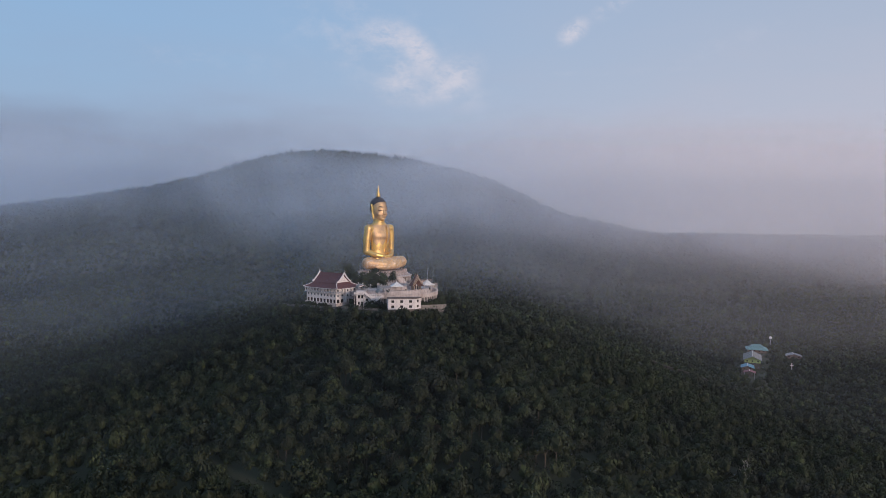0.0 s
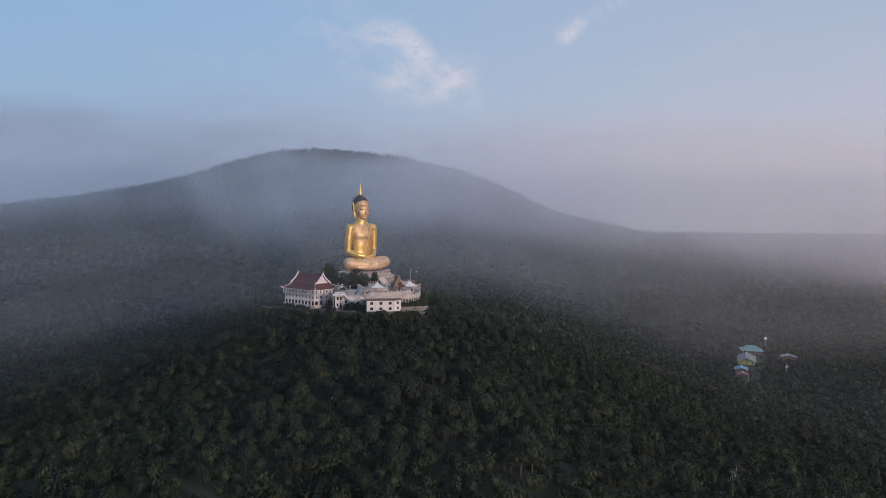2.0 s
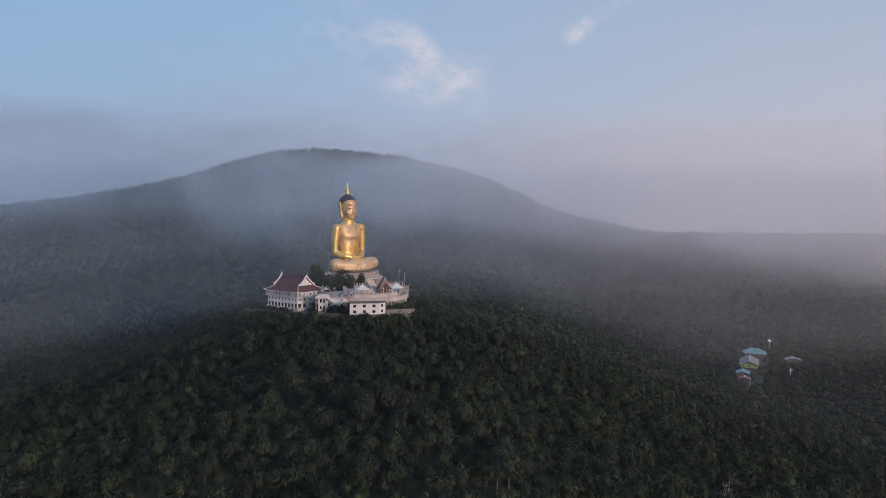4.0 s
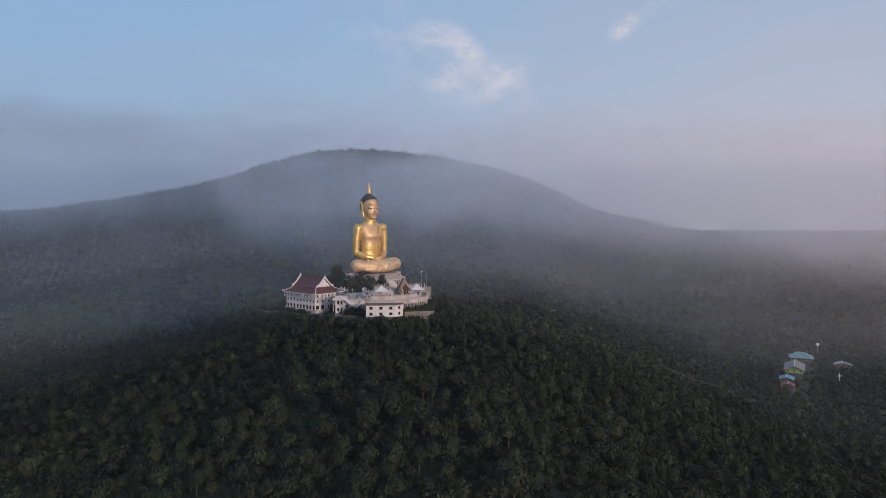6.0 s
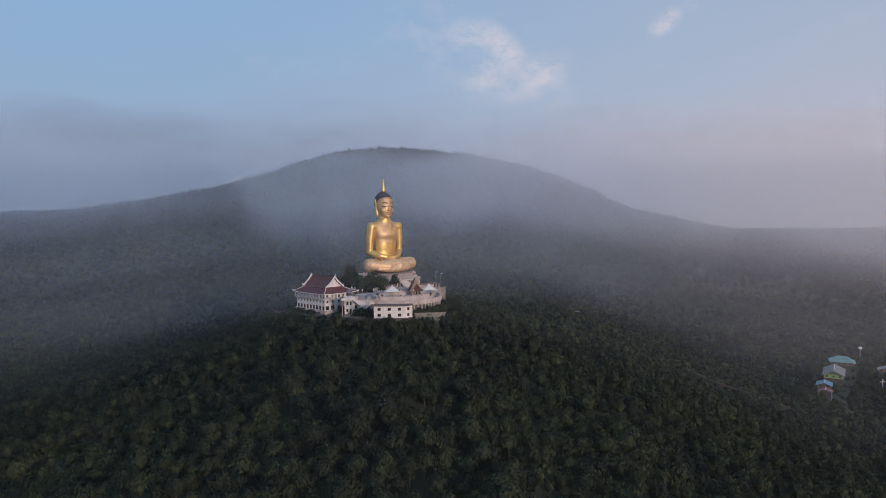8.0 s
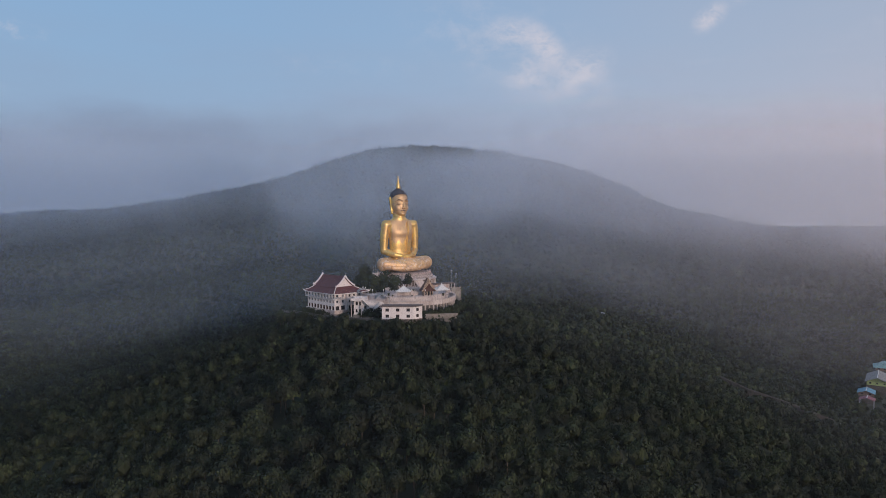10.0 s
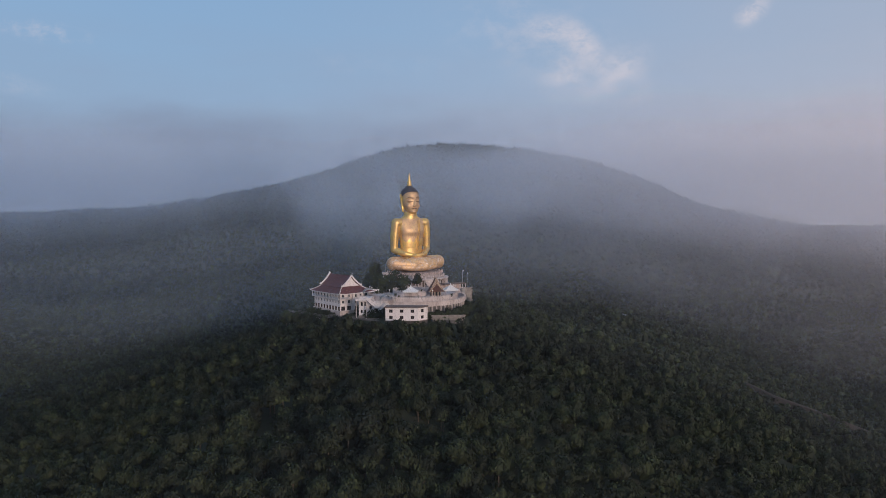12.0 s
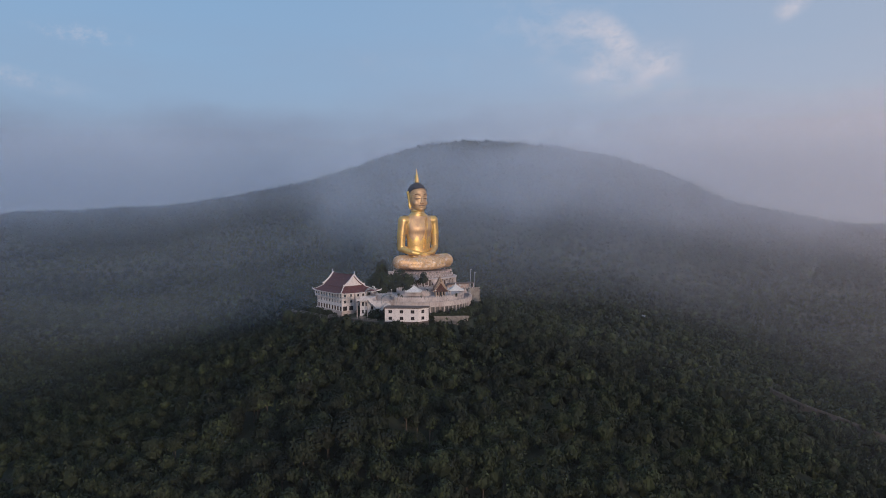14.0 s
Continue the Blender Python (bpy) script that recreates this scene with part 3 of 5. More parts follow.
    curl = fair_rings([(56.0, 0.1, 0.1, 2.1), (55.6, 1.7, 1.7, 2.1), (54.8, 3.1, 3.3, 2.1), (53.6, 4.6, 5.1, 2.1), (52.2, 5.6, 6.3, 2.0), (50, 6.35, 7.2, 1.95), (47, 6.6, 7.4, 1.75), (44, 6.3, 7.0, 1.3), (41, 5.6, 6.2, 0.5)])
    heights = [-r[0] for r in curl]
    for k in range(23):
        a = k / 22
        row = []
        for j in range(n):
            t = 2 * math.pi * j / n
            low = 0.5 - 0.5 * math.sin(t)                       # 1 in front, 0 at the back
            z = 56.0 - (56.0 - float(np.interp(low, [0, 0.35, 0.6, 0.8, 1], [42, 45.5, 49.0, 51.0, 51.9]))) * a ** 1.6
            across, deep, mid = (float(np.interp(-z, heights, [r[i] for r in curl])) for i in (1, 2, 3))
            row.append(bm.verts.new((across * math.cos(t), mid + deep * math.sin(t), z)))
        rows.append(row)
    for p, q in zip(rows, rows[1:]):
        for j in range(n):
            bm.faces.new((p[j], q[j], q[(j + 1) % n], p[(j + 1) % n])).material_index = 1
    lathe(bm, fair_rings([(55.3, 1.0, 1.0, 2.1), (56.2, 1.55, 1.55, 2.1), (57.2, 1.35, 1.35, 2.1), (58.4, 1.25, 1.25, 2.1), (60.0, 0.8, 0.8, 2.1), (62.2, 0.42, 0.42, 2.1), (64.9, 0.06, 0.06, 2.1)], 3), 14)
    # the robe's folded band down the chest, its hem over the belly and on the thigh
    chest = lambda x, z: -float(np.interp(z, [10, 14, 18, 22.5, 26, 29, 31, 33.6], [4.7, 4.8, 5.2, 5.3, 5.9, 5.4, 4.3, 3.3])) * math.sqrt(max(0, 1 - (x / 10.5) ** 2))
    for off in (0.0, 1.15):
        for k in range(70):
            a = k / 69
            z = 33.0 - 20.6 * a
            x = 3.6 - 2.3 * a ** 0.7 + off
            box(bm, (x, chest(x, z) - 0.12, z), (0.36, 0.55, 0.5))
    for k in range(50):
        x = -6.4 + 12.8 * k / 49
        z = 14.6 + 0.02 * x * x
        box(bm, (x, chest(x, z) - 0.05, z), (0.36, 0.5, 0.32))
    me = bpy.data.meshes.new("statue")
    for f in bm.faces:
        f.smooth = True
    bm.to_mesh(me)
    bm.free()
    for one in (GOLD, HAIR, LAP_GOLD, LASH, DULL_GOLD):
        me.materials.append(one)
    ob = new("statue", me)
    ob.matrix_world = pose(0.7, -1.6, -0.4, 0, 0, 42) @ Matrix.Diagonal((0.97, 0.97, 1, 1))
    return tagged(ob, "colossal seated gilded statue with dark hair and a flame finial", "statue")


statue()


# ---- temple buildings ----
def facade(bm, far, high, openings, m, depth=0.35):
    """A wall face from x 0 to far and z 0 to high that looks along -y, with openings that go into it."""
    xs = sorted({0, far, *(v for o in openings for v in o[:2])})
    zs = sorted({0, high, *(v for o in openings for v in o[2:])})
    quad = lambda *p: bm.faces.new([bm.verts.new(m @ Vector(q)) for q in p])
    for a, b in zip(xs, xs[1:]):
        for c, d in zip(zs, zs[1:]):
            if not any(o[0] <= a and b <= o[1] and o[2] <= c and d <= o[3] for o in openings):
                quad((a, 0, c), (b, 0, c), (b, 0, d), (a, 0, d))
    for a, b, c, d in openings:
        quad((a, 0, c), (a, 0, d), (a, depth, d), (a, depth, c))
        quad((b, 0, d), (b, 0, c), (b, depth, c), (b, depth, d))
        quad((a, 0, d), (b, 0, d), (b, depth, d), (a, depth, d))
        quad((b, 0, c), (a, 0, c), (a, depth, c), (b, depth, c))


def window(parent, m, x0, x1, z0, z1, frame_mat, bars=1):
    """A window in an opening: a pane with a frame and mullions before it."""
    bm = bmesh.new()
    wd = 0.12
    for a, b, c, d in ((x0, x1, z0, z0 + wd), (x0, x1, z1 - wd, z1), (x0, x0 + wd, z0 + wd, z1 - wd), (x1 - wd, x1, z0 + wd, z1 - wd)):
        box(bm, ((a + b) / 2, 0.22, (c + d) / 2), (b - a, 0.08, d - c), m)
    for k in range(bars):
        box(bm, (x0 + (x1 - x0) * (k + 1) / (bars + 1), 0.22, (z0 + z1) / 2), (0.07, 0.06, z1 - z0 - 2 * wd), m)
    ob = part("window", bm, frame_mat, parent)
    bm = bmesh.new()
    box(bm, ((x0 + x1) / 2, 0.3, (z0 + z1) / 2), (x1 - x0, 0.04, z1 - z0), m)
    part("pane", bm, GLASS, ob)
    return ob


def rail(bm, a, b, high=1.0, gap=0.5, thick=0.06):
    """A railing of posts and two bars between two points."""
    a, b = Vector(a), Vector(b)
    n = max(1, int((b - a).length / gap))
    turn = Matrix.Rotation(math.atan2(b.y - a.y, b.x - a.x), 4, "Z")
    for k in range(n + 1):
        p = a.lerp(b, k / n)
        box(bm, (0, 0, high / 2), (thick, thick, high), Matrix.Translation(p))
    for h in (high, high * 0.5):
        box(bm, (0, 0, h), ((b - a).length + thick, thick * 1.3, thick * 1.3), Matrix.Translation((a + b) / 2) @ turn)


def slope(bm, rows, thick=0.22, mat=0):
    """A thin curved roof slab over rows of points that run from eave to ridge."""
    top = [[bm.verts.new(p) for p in row] for row in rows]
    low = [[bm.verts.new(Vector(p) - Vector((0, 0, thick))) for p in row] for row in rows]
    fs = []
    for g, flip in ((top, 0), (low, 1)):
        for p, q in zip(g, g[1:]):
            for k in range(len(p) - 1):
                fs.append(bm.faces.new((p[k], p[k + 1], q[k + 1], q[k]) if not flip else (q[k], q[k + 1], p[k + 1], p[k])))
    n = len(rows[0]) - 1
    for k in range(n):
        fs.append(bm.faces.new((top[0][k + 1], top[0][k], low[0][k], low[0][k + 1])))
        fs.append(bm.faces.new((top[-1][k], top[-1][k + 1], low[-1][k + 1], low[-1][k])))
    for k in range(len(rows) - 1):
        fs.append(bm.faces.new((top[k][0], top[k + 1][0], low[k + 1][0], low[k][0])))
        fs.append(bm.faces.new((top[k + 1][-1], top[k][-1], low[k][-1], low[k + 1][-1])))
    for f in fs:
        f.material_index = mat
    bmesh.ops.recalc_face_normals(bm, faces=fs)


def bar_chain(bm, pts, wide, high):
    """A trim of short boxes along points."""
    for p, q in zip(pts, pts[1:]):
        p, q = Vector(p), Vector(q)
        turn = (q - p).to_track_quat("X", "Z").to_matrix().to_4x4()
        box(bm, (0, 0, 0), ((q - p).length + wide * 0.3, wide, high), Matrix.Translation((p + q) / 2) @ turn)


def finial(bm, p, lean, size):
    """A slender curved roof horn."""
    p = Vector(p)
    pts = [p + Vector((lean * size * 0.35 * math.sin(t * 2.4), 0, size * t)) for t in np.linspace(0, 1, 6)]
    for k, (a, b) in enumerate(zip(pts, pts[1:])):
        limb(bm, a, b, size * 0.10 * (1 - k / 6), size * 0.10 * (1 - (k + 1) / 6) + 0.01, 6)


def monastery_hall():
    hall = new("monastery_hall")
    hall.matrix_world = pose(-32.2, -55.6, -19.6, 0, 0, -38)
    L, W, F, wing = 28.4, 17.0, 3.45, 3.8
    H = 3 * F
    sides = {"front": (L, Matrix.Translation((-L / 2, -W / 2, 0))), "end": (W + wing, Matrix.Translation((L / 2, -W / 2, 0)) @ pose(0, 0, 0, 0, 0, 90)),
             "back": (L, Matrix.Translation((L / 2, W / 2 + wing, 0)) @ pose(0, 0, 0, 0, 0, 180)), "rear": (W + wing, Matrix.Translation((-L / 2, W / 2 + wing, 0)) @ pose(0, 0, 0, 0, 0, 270))}
    for name, (far, m) in sides.items():
        n = 9 if far == L else 5
        step = far / n
        ops, wins = [], []
        for k in range(n):
            c = step * (k + 0.5)
            arch = (c - step * 0.33, c + step * 0.33, 0.05, 2.55)
            mid = (c - 0.7, c + 0.7, F + 0.85, F + 2.45)
            top = (c - 0.85, c + 0.85, 2 * F + 0.3, 2 * F + 2.7) if far == L else (c - 0.75, c + 0.75, 2 * F + 0.85, 2 * F + 2.5)
            ops += [arch, mid, top]
            wins += [(*mid, 1), (*top, 1), (*arch, 2)]
        bm = bmesh.new()
        facade(bm, far, H, ops, m)
        part("wall", bm, PAINT, hall)
        for x0, x1, z0, z1, bars in wins:
            window(hall, m, x0, x1, z0, z1, BROWN if z0 < 1 else RAIL_BLUE, bars)
        bm = bmesh.new()
        for z in (F - 0.15, 2 * F - 0.15):
            box(bm, (far / 2, -0.06, z), (far + 0.1, 0.14, 0.22), m)
        part("string_course", bm, PAINT, hall)
    bm = bmesh.new()
    box(bm, (0, wing / 2, H + 0.1), (L - 0.2, W + wing - 0.2, 0.25))
    box(bm, (0, wing / 2, -3.5), (L + 1.5, W + wing + 1.5, 7.0))
    part("base", bm, WHITE, hall)
    # gallery along the long front and round the corner
    for a, b in (((-L / 2, -W / 2 - 0.75, 2 * F + 0.0), (L / 2 + 0.2, -W / 2 - 0.75, 2 * F + 0.0)), ((L / 2 + 0.75, -W / 2 - 0.75, 2 * F), (L / 2 + 0.75, -W / 2 + 5.2, 2 * F))):
        a, b = Vector(a), Vector(b)
        turn = Matrix.Rotation(math.atan2(b.y - a.y, b.x - a.x), 4, "Z")
        bm = bmesh.new()
        box(bm, (0, 0, 0), ((b - a).length + 1.2, 1.6, 0.22), Matrix.Translation((a + b) / 2) @ turn)
        gal = part("balcony", bm, PAINT, hall)
        out = turn @ Vector((0, -0.7, 0.1))
        bm = bmesh.new()
        rail(bm, a + out, b + out, 1.15, 0.4, 0.09)
        part("railing", bm, RAIL_BLUE, gal, "blue-grey metal balcony railing")
        n = 9 if a.x < 0 else 2
        for k in range(n + 1):
            bm = bmesh.new()
            box(bm, (0, 0, 1.6), (0.24, 0.24, 3.3), Matrix.Translation((a + out).lerp(b + out, k / n)))
            part("post", bm, PAINT, gal)
    # lower skirt of the roof
    ez, tz, ex, ey, tx, ty = H - 0.25, H + 3.6, L / 2 + 3.0, W / 2 + 2.4, L / 2 - 1.6, W / 2 - 2.2
    across = lambda a, t: a * ((ex if a > 0 else ex - 1.9) + (tx - (4.0 if a < 0 else 0.0) - (ex if a > 0 else ex - 1.9)) * t)      # the far gable stands further in
    curve = lambda t: ez + (tz - ez) * (0.62 * t + 0.38 * t * t)
    corners = [((-1, -1), (1, -1)), ((1, -1), (1, 1)), ((1, 1), (-1, 1)), ((-1, 1), (-1, -1))]
    for (a0, b0), (a1, b1) in corners:
        rows = []
        for k in range(6):
            t = k / 5
            deep = lambda b: b * (ey + (ty - ey) * t + ((wing + 1.6) * (1 - t) if b > 0 else 0))
            rows.append([(across(a0 + (a1 - a0) * j / 10, t), deep(b0 + (b1 - b0) * j / 10), curve(t) + (0.55 * (1 - t) ** 2 * abs(2 * j / 10 - 1) ** 6)) for j in range(11)])
        bm = bmesh.new()
        slope(bm, rows)
        roof = part("roof_skirt", bm, TILE, hall, "dark red tiled lower roof")
        bm = bmesh.new()
        bar_chain(bm, [Vector(p) + Vector((0, 0, -0.05)) for p in rows[0]], 0.22, 0.42)
        bar_chain(bm, [Vector(r[0]) + Vector((0, 0, 0.15)) for r in rows], 0.35, 0.3)
        part("eave_trim", bm, PAINT, roof)
        bm = bmesh.new()
        finial(bm, rows[0][0], a0, 1.3)
        part("finial", bm, PAINT, roof)
    # upper gabled roof with sweeping sides
    rz, uz, ux, uy = H + 9.5, H + 3.2, L / 2 - 0.5, W / 2 - 1.6
    prof = [(uy * (1 - t), uz + (rz - uz) * (0.55 * t + 0.45 * t ** 2.0)) for t in np.linspace(0, 1, 9)]
    sag = lambda x: 0.5 * (abs(x) / ux) ** 3
    for s in (-1, 1):
        rows = [[(x, s * y, z + sag(x)) for x in np.linspace(4.0 - ux, ux, 11)] for y, z in prof]
        bm = bmesh.new()
        slope(bm, rows, 0.3)
        part("roof", bm, TILE, hall, "dark red tiled gable roof")
    bm = bmesh.new()
    bar_chain(bm, [(x, 0, rz + sag(x) + 0.12) for x in np.linspace(4.0 - ux, ux, 11)], 0.4, 0.4)
    part("ridge_cap", bm, TILE, hall)
    for e in (-1, 1):
        bm = bmesh.new()
        tip = ux + 0.1 if e > 0 else 3.9 - ux
        x = tip - e * 1.3
        ring = [(x, -y, z) for y, z in prof] + [(x, y, z) for y, z in prof[::-1][1:]]
        vs = [bm.verts.new(p) for p in ring]
        ws = [bm.verts.new((p[0] - e * 0.4, p[1], p[2])) for p in ring]
        fs = [bm.faces.new(vs), bm.faces.new(ws[::-1])] + [bm.faces.new((vs[k], ws[k], ws[(k + 1) % len(vs)], vs[(k + 1) % len(vs)])) for k in range(len(vs))]
        bmesh.ops.recalc_face_normals(bm, faces=fs)
        gable = part("gable", bm, PAINT, hall, "white plaster gable")
        bm = bmesh.new()
        for s in (-1, 1):
            bar_chain(bm, [(tip, s * y * 1.02, z + sag(ux) + 0.15) for y, z in prof], 0.5, 0.75)
            finial(bm, (tip, s * uy * 1.03, uz + sag(ux)), 0, 1.6)
        finial(bm, (tip, 0, rz + 0.6), e, 2.0)
        part("bargeboard", bm, PAINT, gable, "white curved bargeboard with horns")
        bm = bmesh.new()
        box(bm, (tip - e * 1.25, 0, uz + 2.6), (0.2, 1.6, 2.2))
        part("gable_window", bm, PAINT, gable)
    # projecting bay under the gable
    bm = bmesh.new()
    m = Matrix.Translation((L / 2 + 1.8, -0.5, 0)) @ pose(0, 0, 0, 0, 0, 90)
    facade(bm, 7.5, H, [(1.2, 2.6, F + 0.9, F + 2.4), (4.6, 6.0, F + 0.9, F + 2.4), (1.2, 2.6, 2 * F + 0.9, 2 * F + 2.4), (4.6, 6.0, 2 * F + 0.9, 2 * F + 2.4), (1.2, 6.0, 0.1, 2.5)], m)
    box(bm, (L / 2 + 0.85, -0.35, H / 2), (1.7, 0.3, H))
    box(bm, (L / 2 + 0.85, 6.85, H / 2), (1.7, 0.3, H))
    box(bm, (L / 2 + 0.9, 3.25, H - 0.2), (1.6, 7.2, 0.3))
    bay = part("bay", bm, PAINT, hall)
    for x0, x1, z0, z1 in ((1.2, 2.6, F + 0.9, F + 2.4), (4.6, 6.0, F + 0.9, F + 2.4), (1.2, 2.6, 2 * F + 0.9, 2 * F + 2.4), (4.6, 6.0, 2 * F + 0.9, 2 * F + 2.4)):
        bm = bmesh.new()
        box(bm, ((x0 + x1) / 2, 0.3, (z0 + z1) / 2), (x1 - x0, 0.05, z1 - z0), m)
        part("pane", bm, GLASS, bay)
    return tagged(hall, "white three-storey monastery hall with dark red tiled gable roof", "building")


def guest_house():
    """The two-storey white block below the terrace, with a canted corner."""
    h = new("guest_house")
    h.matrix_world = pose(10.6, -106.2, -18.6, 0, 0, 6)
    L, D, F = 17.2, 8.0, 3.35
    H = 2 * F
    c = 4.3
    faces = [(0, 0, L, 0, 3), (L, 0, L + c, c, 1), (L + c, c, L + c, D, 2), (0, D, 0, 0, 3)]
    for x0, y0, x1, y1, n in faces:
        far = math.hypot(x1 - x0, y1 - y0)
        m = Matrix.Translation((x0, y0, 0)) @ Matrix.Rotation(math.atan2(y1 - y0, x1 - x0), 4, "Z")
        ops = []
        for fl in range(2):
            for k in range(n):
                x = far * (k + 0.5) / n if n > 1 else far * 0.5
                ops.append((x - 0.95, x + 0.95, fl * F + 0.85, fl * F + 2.55))
        bm = bmesh.new()
        facade(bm, far, H, ops, m)
        part("wall", bm, PAINT, h)
        for o in ops:
            window(h, m, *o, BROWN, 1)
        bm = bmesh.new()
        box(bm, (far / 2, -0.05, F), (far, 0.16, 0.25), m)
        part("string_course", bm, PAINT, h)
    bm = bmesh.new()
    ring = [(-0.5, -0.5), (L + 0.2, -0.5), (L + c + 0.5, c - 0.2), (L + c + 0.5, D + 0.3), (-0.5, D + 0.3)]
    for z0, z1 in ((H, H + 0.4), (-0.3, 0.0)):
        lo, hi = [bm.verts.new((x, y, z0)) for x, y in ring], [bm.verts.new((x, y, z1)) for x, y in ring]
        fs = [bm.faces.new(lo[::-1]), bm.faces.new(hi)] + [bm.faces.new((lo[k], lo[(k + 1) % 5], hi[(k + 1) % 5], hi[k])) for k in range(5)]
    part("roof_slab", bm, BROWN, h, "flat brown roof slab")
    bm = bmesh.new()
    box(bm, (L / 2 + 2, D + 0.4, H / 2 - 2), (L + c, 0.4, H + 4))
    part("rear_wall", bm, CONCRETE, h)
    for x, y in ((0.6, 0.6), (5.8, 0.6), (11.4, 0.6), (L - 0.4, 0.6), (L + c - 0.6, c + 0.4), (L + c - 0.6, D - 0.6), (0.6, D - 0.6)):
        bm = bmesh.new()
        box(bm, (x, y, -4.3), (0.4, 0.4, 8.0))
        part("stilt", bm, CONCRETE, h)
    return tagged(h, "white two-storey block on stilts with a flat brown roof", "building")


def ring_of(parent, name, bm_make, mat, count, radius, z, a0, a1, label=""):
    """Alike pieces round an arc, sharing one mesh."""
    first = part(name, bm_make(), mat, parent, label)
    me = first.data
    for k in range(count):
        a = radians(a0 + (a1 - a0) * (k + 0.5) / count)
        ob = first if k == 0 else new(name, me)
        ob.parent = parent
        ob.matrix_local = Matrix.Translation((radius * math.cos(a), radius * math.sin(a), z)) @ Matrix.Rotation(a, 4, "Z")


def block(x, y, z, mat=None):
    def make():
        bm = bmesh.new()
        box(bm, (0, 0, z / 2), (x, y, z))
        return bm
    return make


def merlon():
    bm = bmesh.new()
    box(bm, (0, 0, 0.3), (0.3, 0.62, 0.6))
    box(bm, (0, 0, 0.72), (0.24, 0.36, 0.24))
    return bm


def hoop(bm, r0, r1, z0, z1, a0=0.0, a1=360.0, n=96):
    """A ring wall between two radii and heights, over an arc."""
    full = a1 - a0 >= 360
    cols = []
    for k in range(n if full else n + 1):
        a = radians(a0 + (a1 - a0) * k / n)
        c, s = math.cos(a), math.sin(a)
        cols.append([bm.verts.new((r * c, r * s, z)) for r, z in ((r0, z0), (r1, z0), (r1, z1), (r0, z1))])
    fs = []
    for k in range(n):
        p, q = cols[k], cols[(k + 1) % len(cols)]
        fs += [bm.faces.new((p[j], q[j], q[(j + 1) % 4], p[(j + 1) % 4])) for j in range(4)]
    if not full:
        fs += [bm.faces.new(cols[0]), bm.faces.new(cols[-1][::-1])]
    bmesh.ops.recalc_face_normals(bm, faces=fs)


TC = (13.0, -52.0)


def terrace():
    t = new("round_terrace")
    t.matrix_world = pose(*TC, 0)
    for name, r0, r1, z0, z1, mat in (("retaining_wall", 27.6, 28.6, -28.0, -14.0, CONCRETE), ("lower_deck", 0.1, 31.7, -14.6, -14.0, WHITE), ("lower_parapet", 31.1, 31.6, -14.0, -12.1, WHITE),
                                      ("cornice", 31.0, 32.0, -12.1, -11.85, WHITE), ("upper_wall", 26.4, 27.2, -14.0, -11.2, WHITE), ("upper_deck", 0.1, 27.4, -11.4, -11.0, WHITE),
                                      ("upper_parapet", 26.7, 27.1, -11.0, -10.1, WHITE), ("court_wall", 11.6, 12.0, -11.0, -8.4, WHITE)):
        bm = bmesh.new()
        hoop(bm, r0, r1, z0, z1)
        part(name, bm, mat, t)
    ring_of(t, "column", block(0.5, 0.5, 5.4), WHITE, 46, 30.9, -20.0, -200, 40)
    ring_of(t, "court_merlon", merlon, WHITE, 42, 11.8, -8.4, -180, 180)
    ring_of(t, "merlon", merlon, WHITE, 110, 26.9, -10.1, -215, 60)
    ring_of(t, "pilaster", block(0.25, 0.5, 2.2), WHITE, 60, 31.65, -14.3, -215, 60)
    ring_of(t, "baluster_post", block(0.28, 0.28, 0.8), WHITE, 60, 31.35, -11.85, -215, 60)
    ring_of(t, "flag_pole", block(0.09, 0.09, 3.6), METAL_GREY, 18, 31.4, -11.85, -70, 45)
    return tagged(t, "round weathered white terrace with crenellated parapets on columns", "terrace")


def arch_piece():
    """A small arched niche: two posts, a stepped arch and a dark back."""
    bm = bmesh.new()
    for s in (-1, 1):
        box(bm, (0, s * 1.25, 1.5), (0.7, 0.5, 3.0))
    for k in range(7):
        a = math.pi * (k + 0.5) / 7
        box(bm, (0, 0, 0), (0.6, 0.62, 0.42), Matrix.Translation((0, 1.1 * math.cos(a), 2.7 + 1.1 * math.sin(a))) @ Matrix.Rotation(a - math.pi / 2, 4, "X"))
    box(bm, (0, 0, 4.1), (0.8, 3.1, 0.35))
    box(bm, (0, 0, 0.35), (0.5, 2.2, 0.7))
    return bm


def petal():
    bm = bmesh.new()
    v = [bm.verts.new(p) for p in ((0, -0.9, 0), (0, 0.9, 0), (0.75, 0.8, 0.9), (0.75, -0.8, 0.9), (1.0, 0.0, 1.9), (-0.2, 0.0, 1.5))]
    for f in ((0, 1, 2, 3), (3, 2, 4), (0, 3, 4, 5), (1, 5, 4, 2), (0, 5, 1)):
        bm.faces.new([v[k] for k in f])
    bmesh.ops.recalc_face_normals(bm, faces=bm.faces)
    return bm


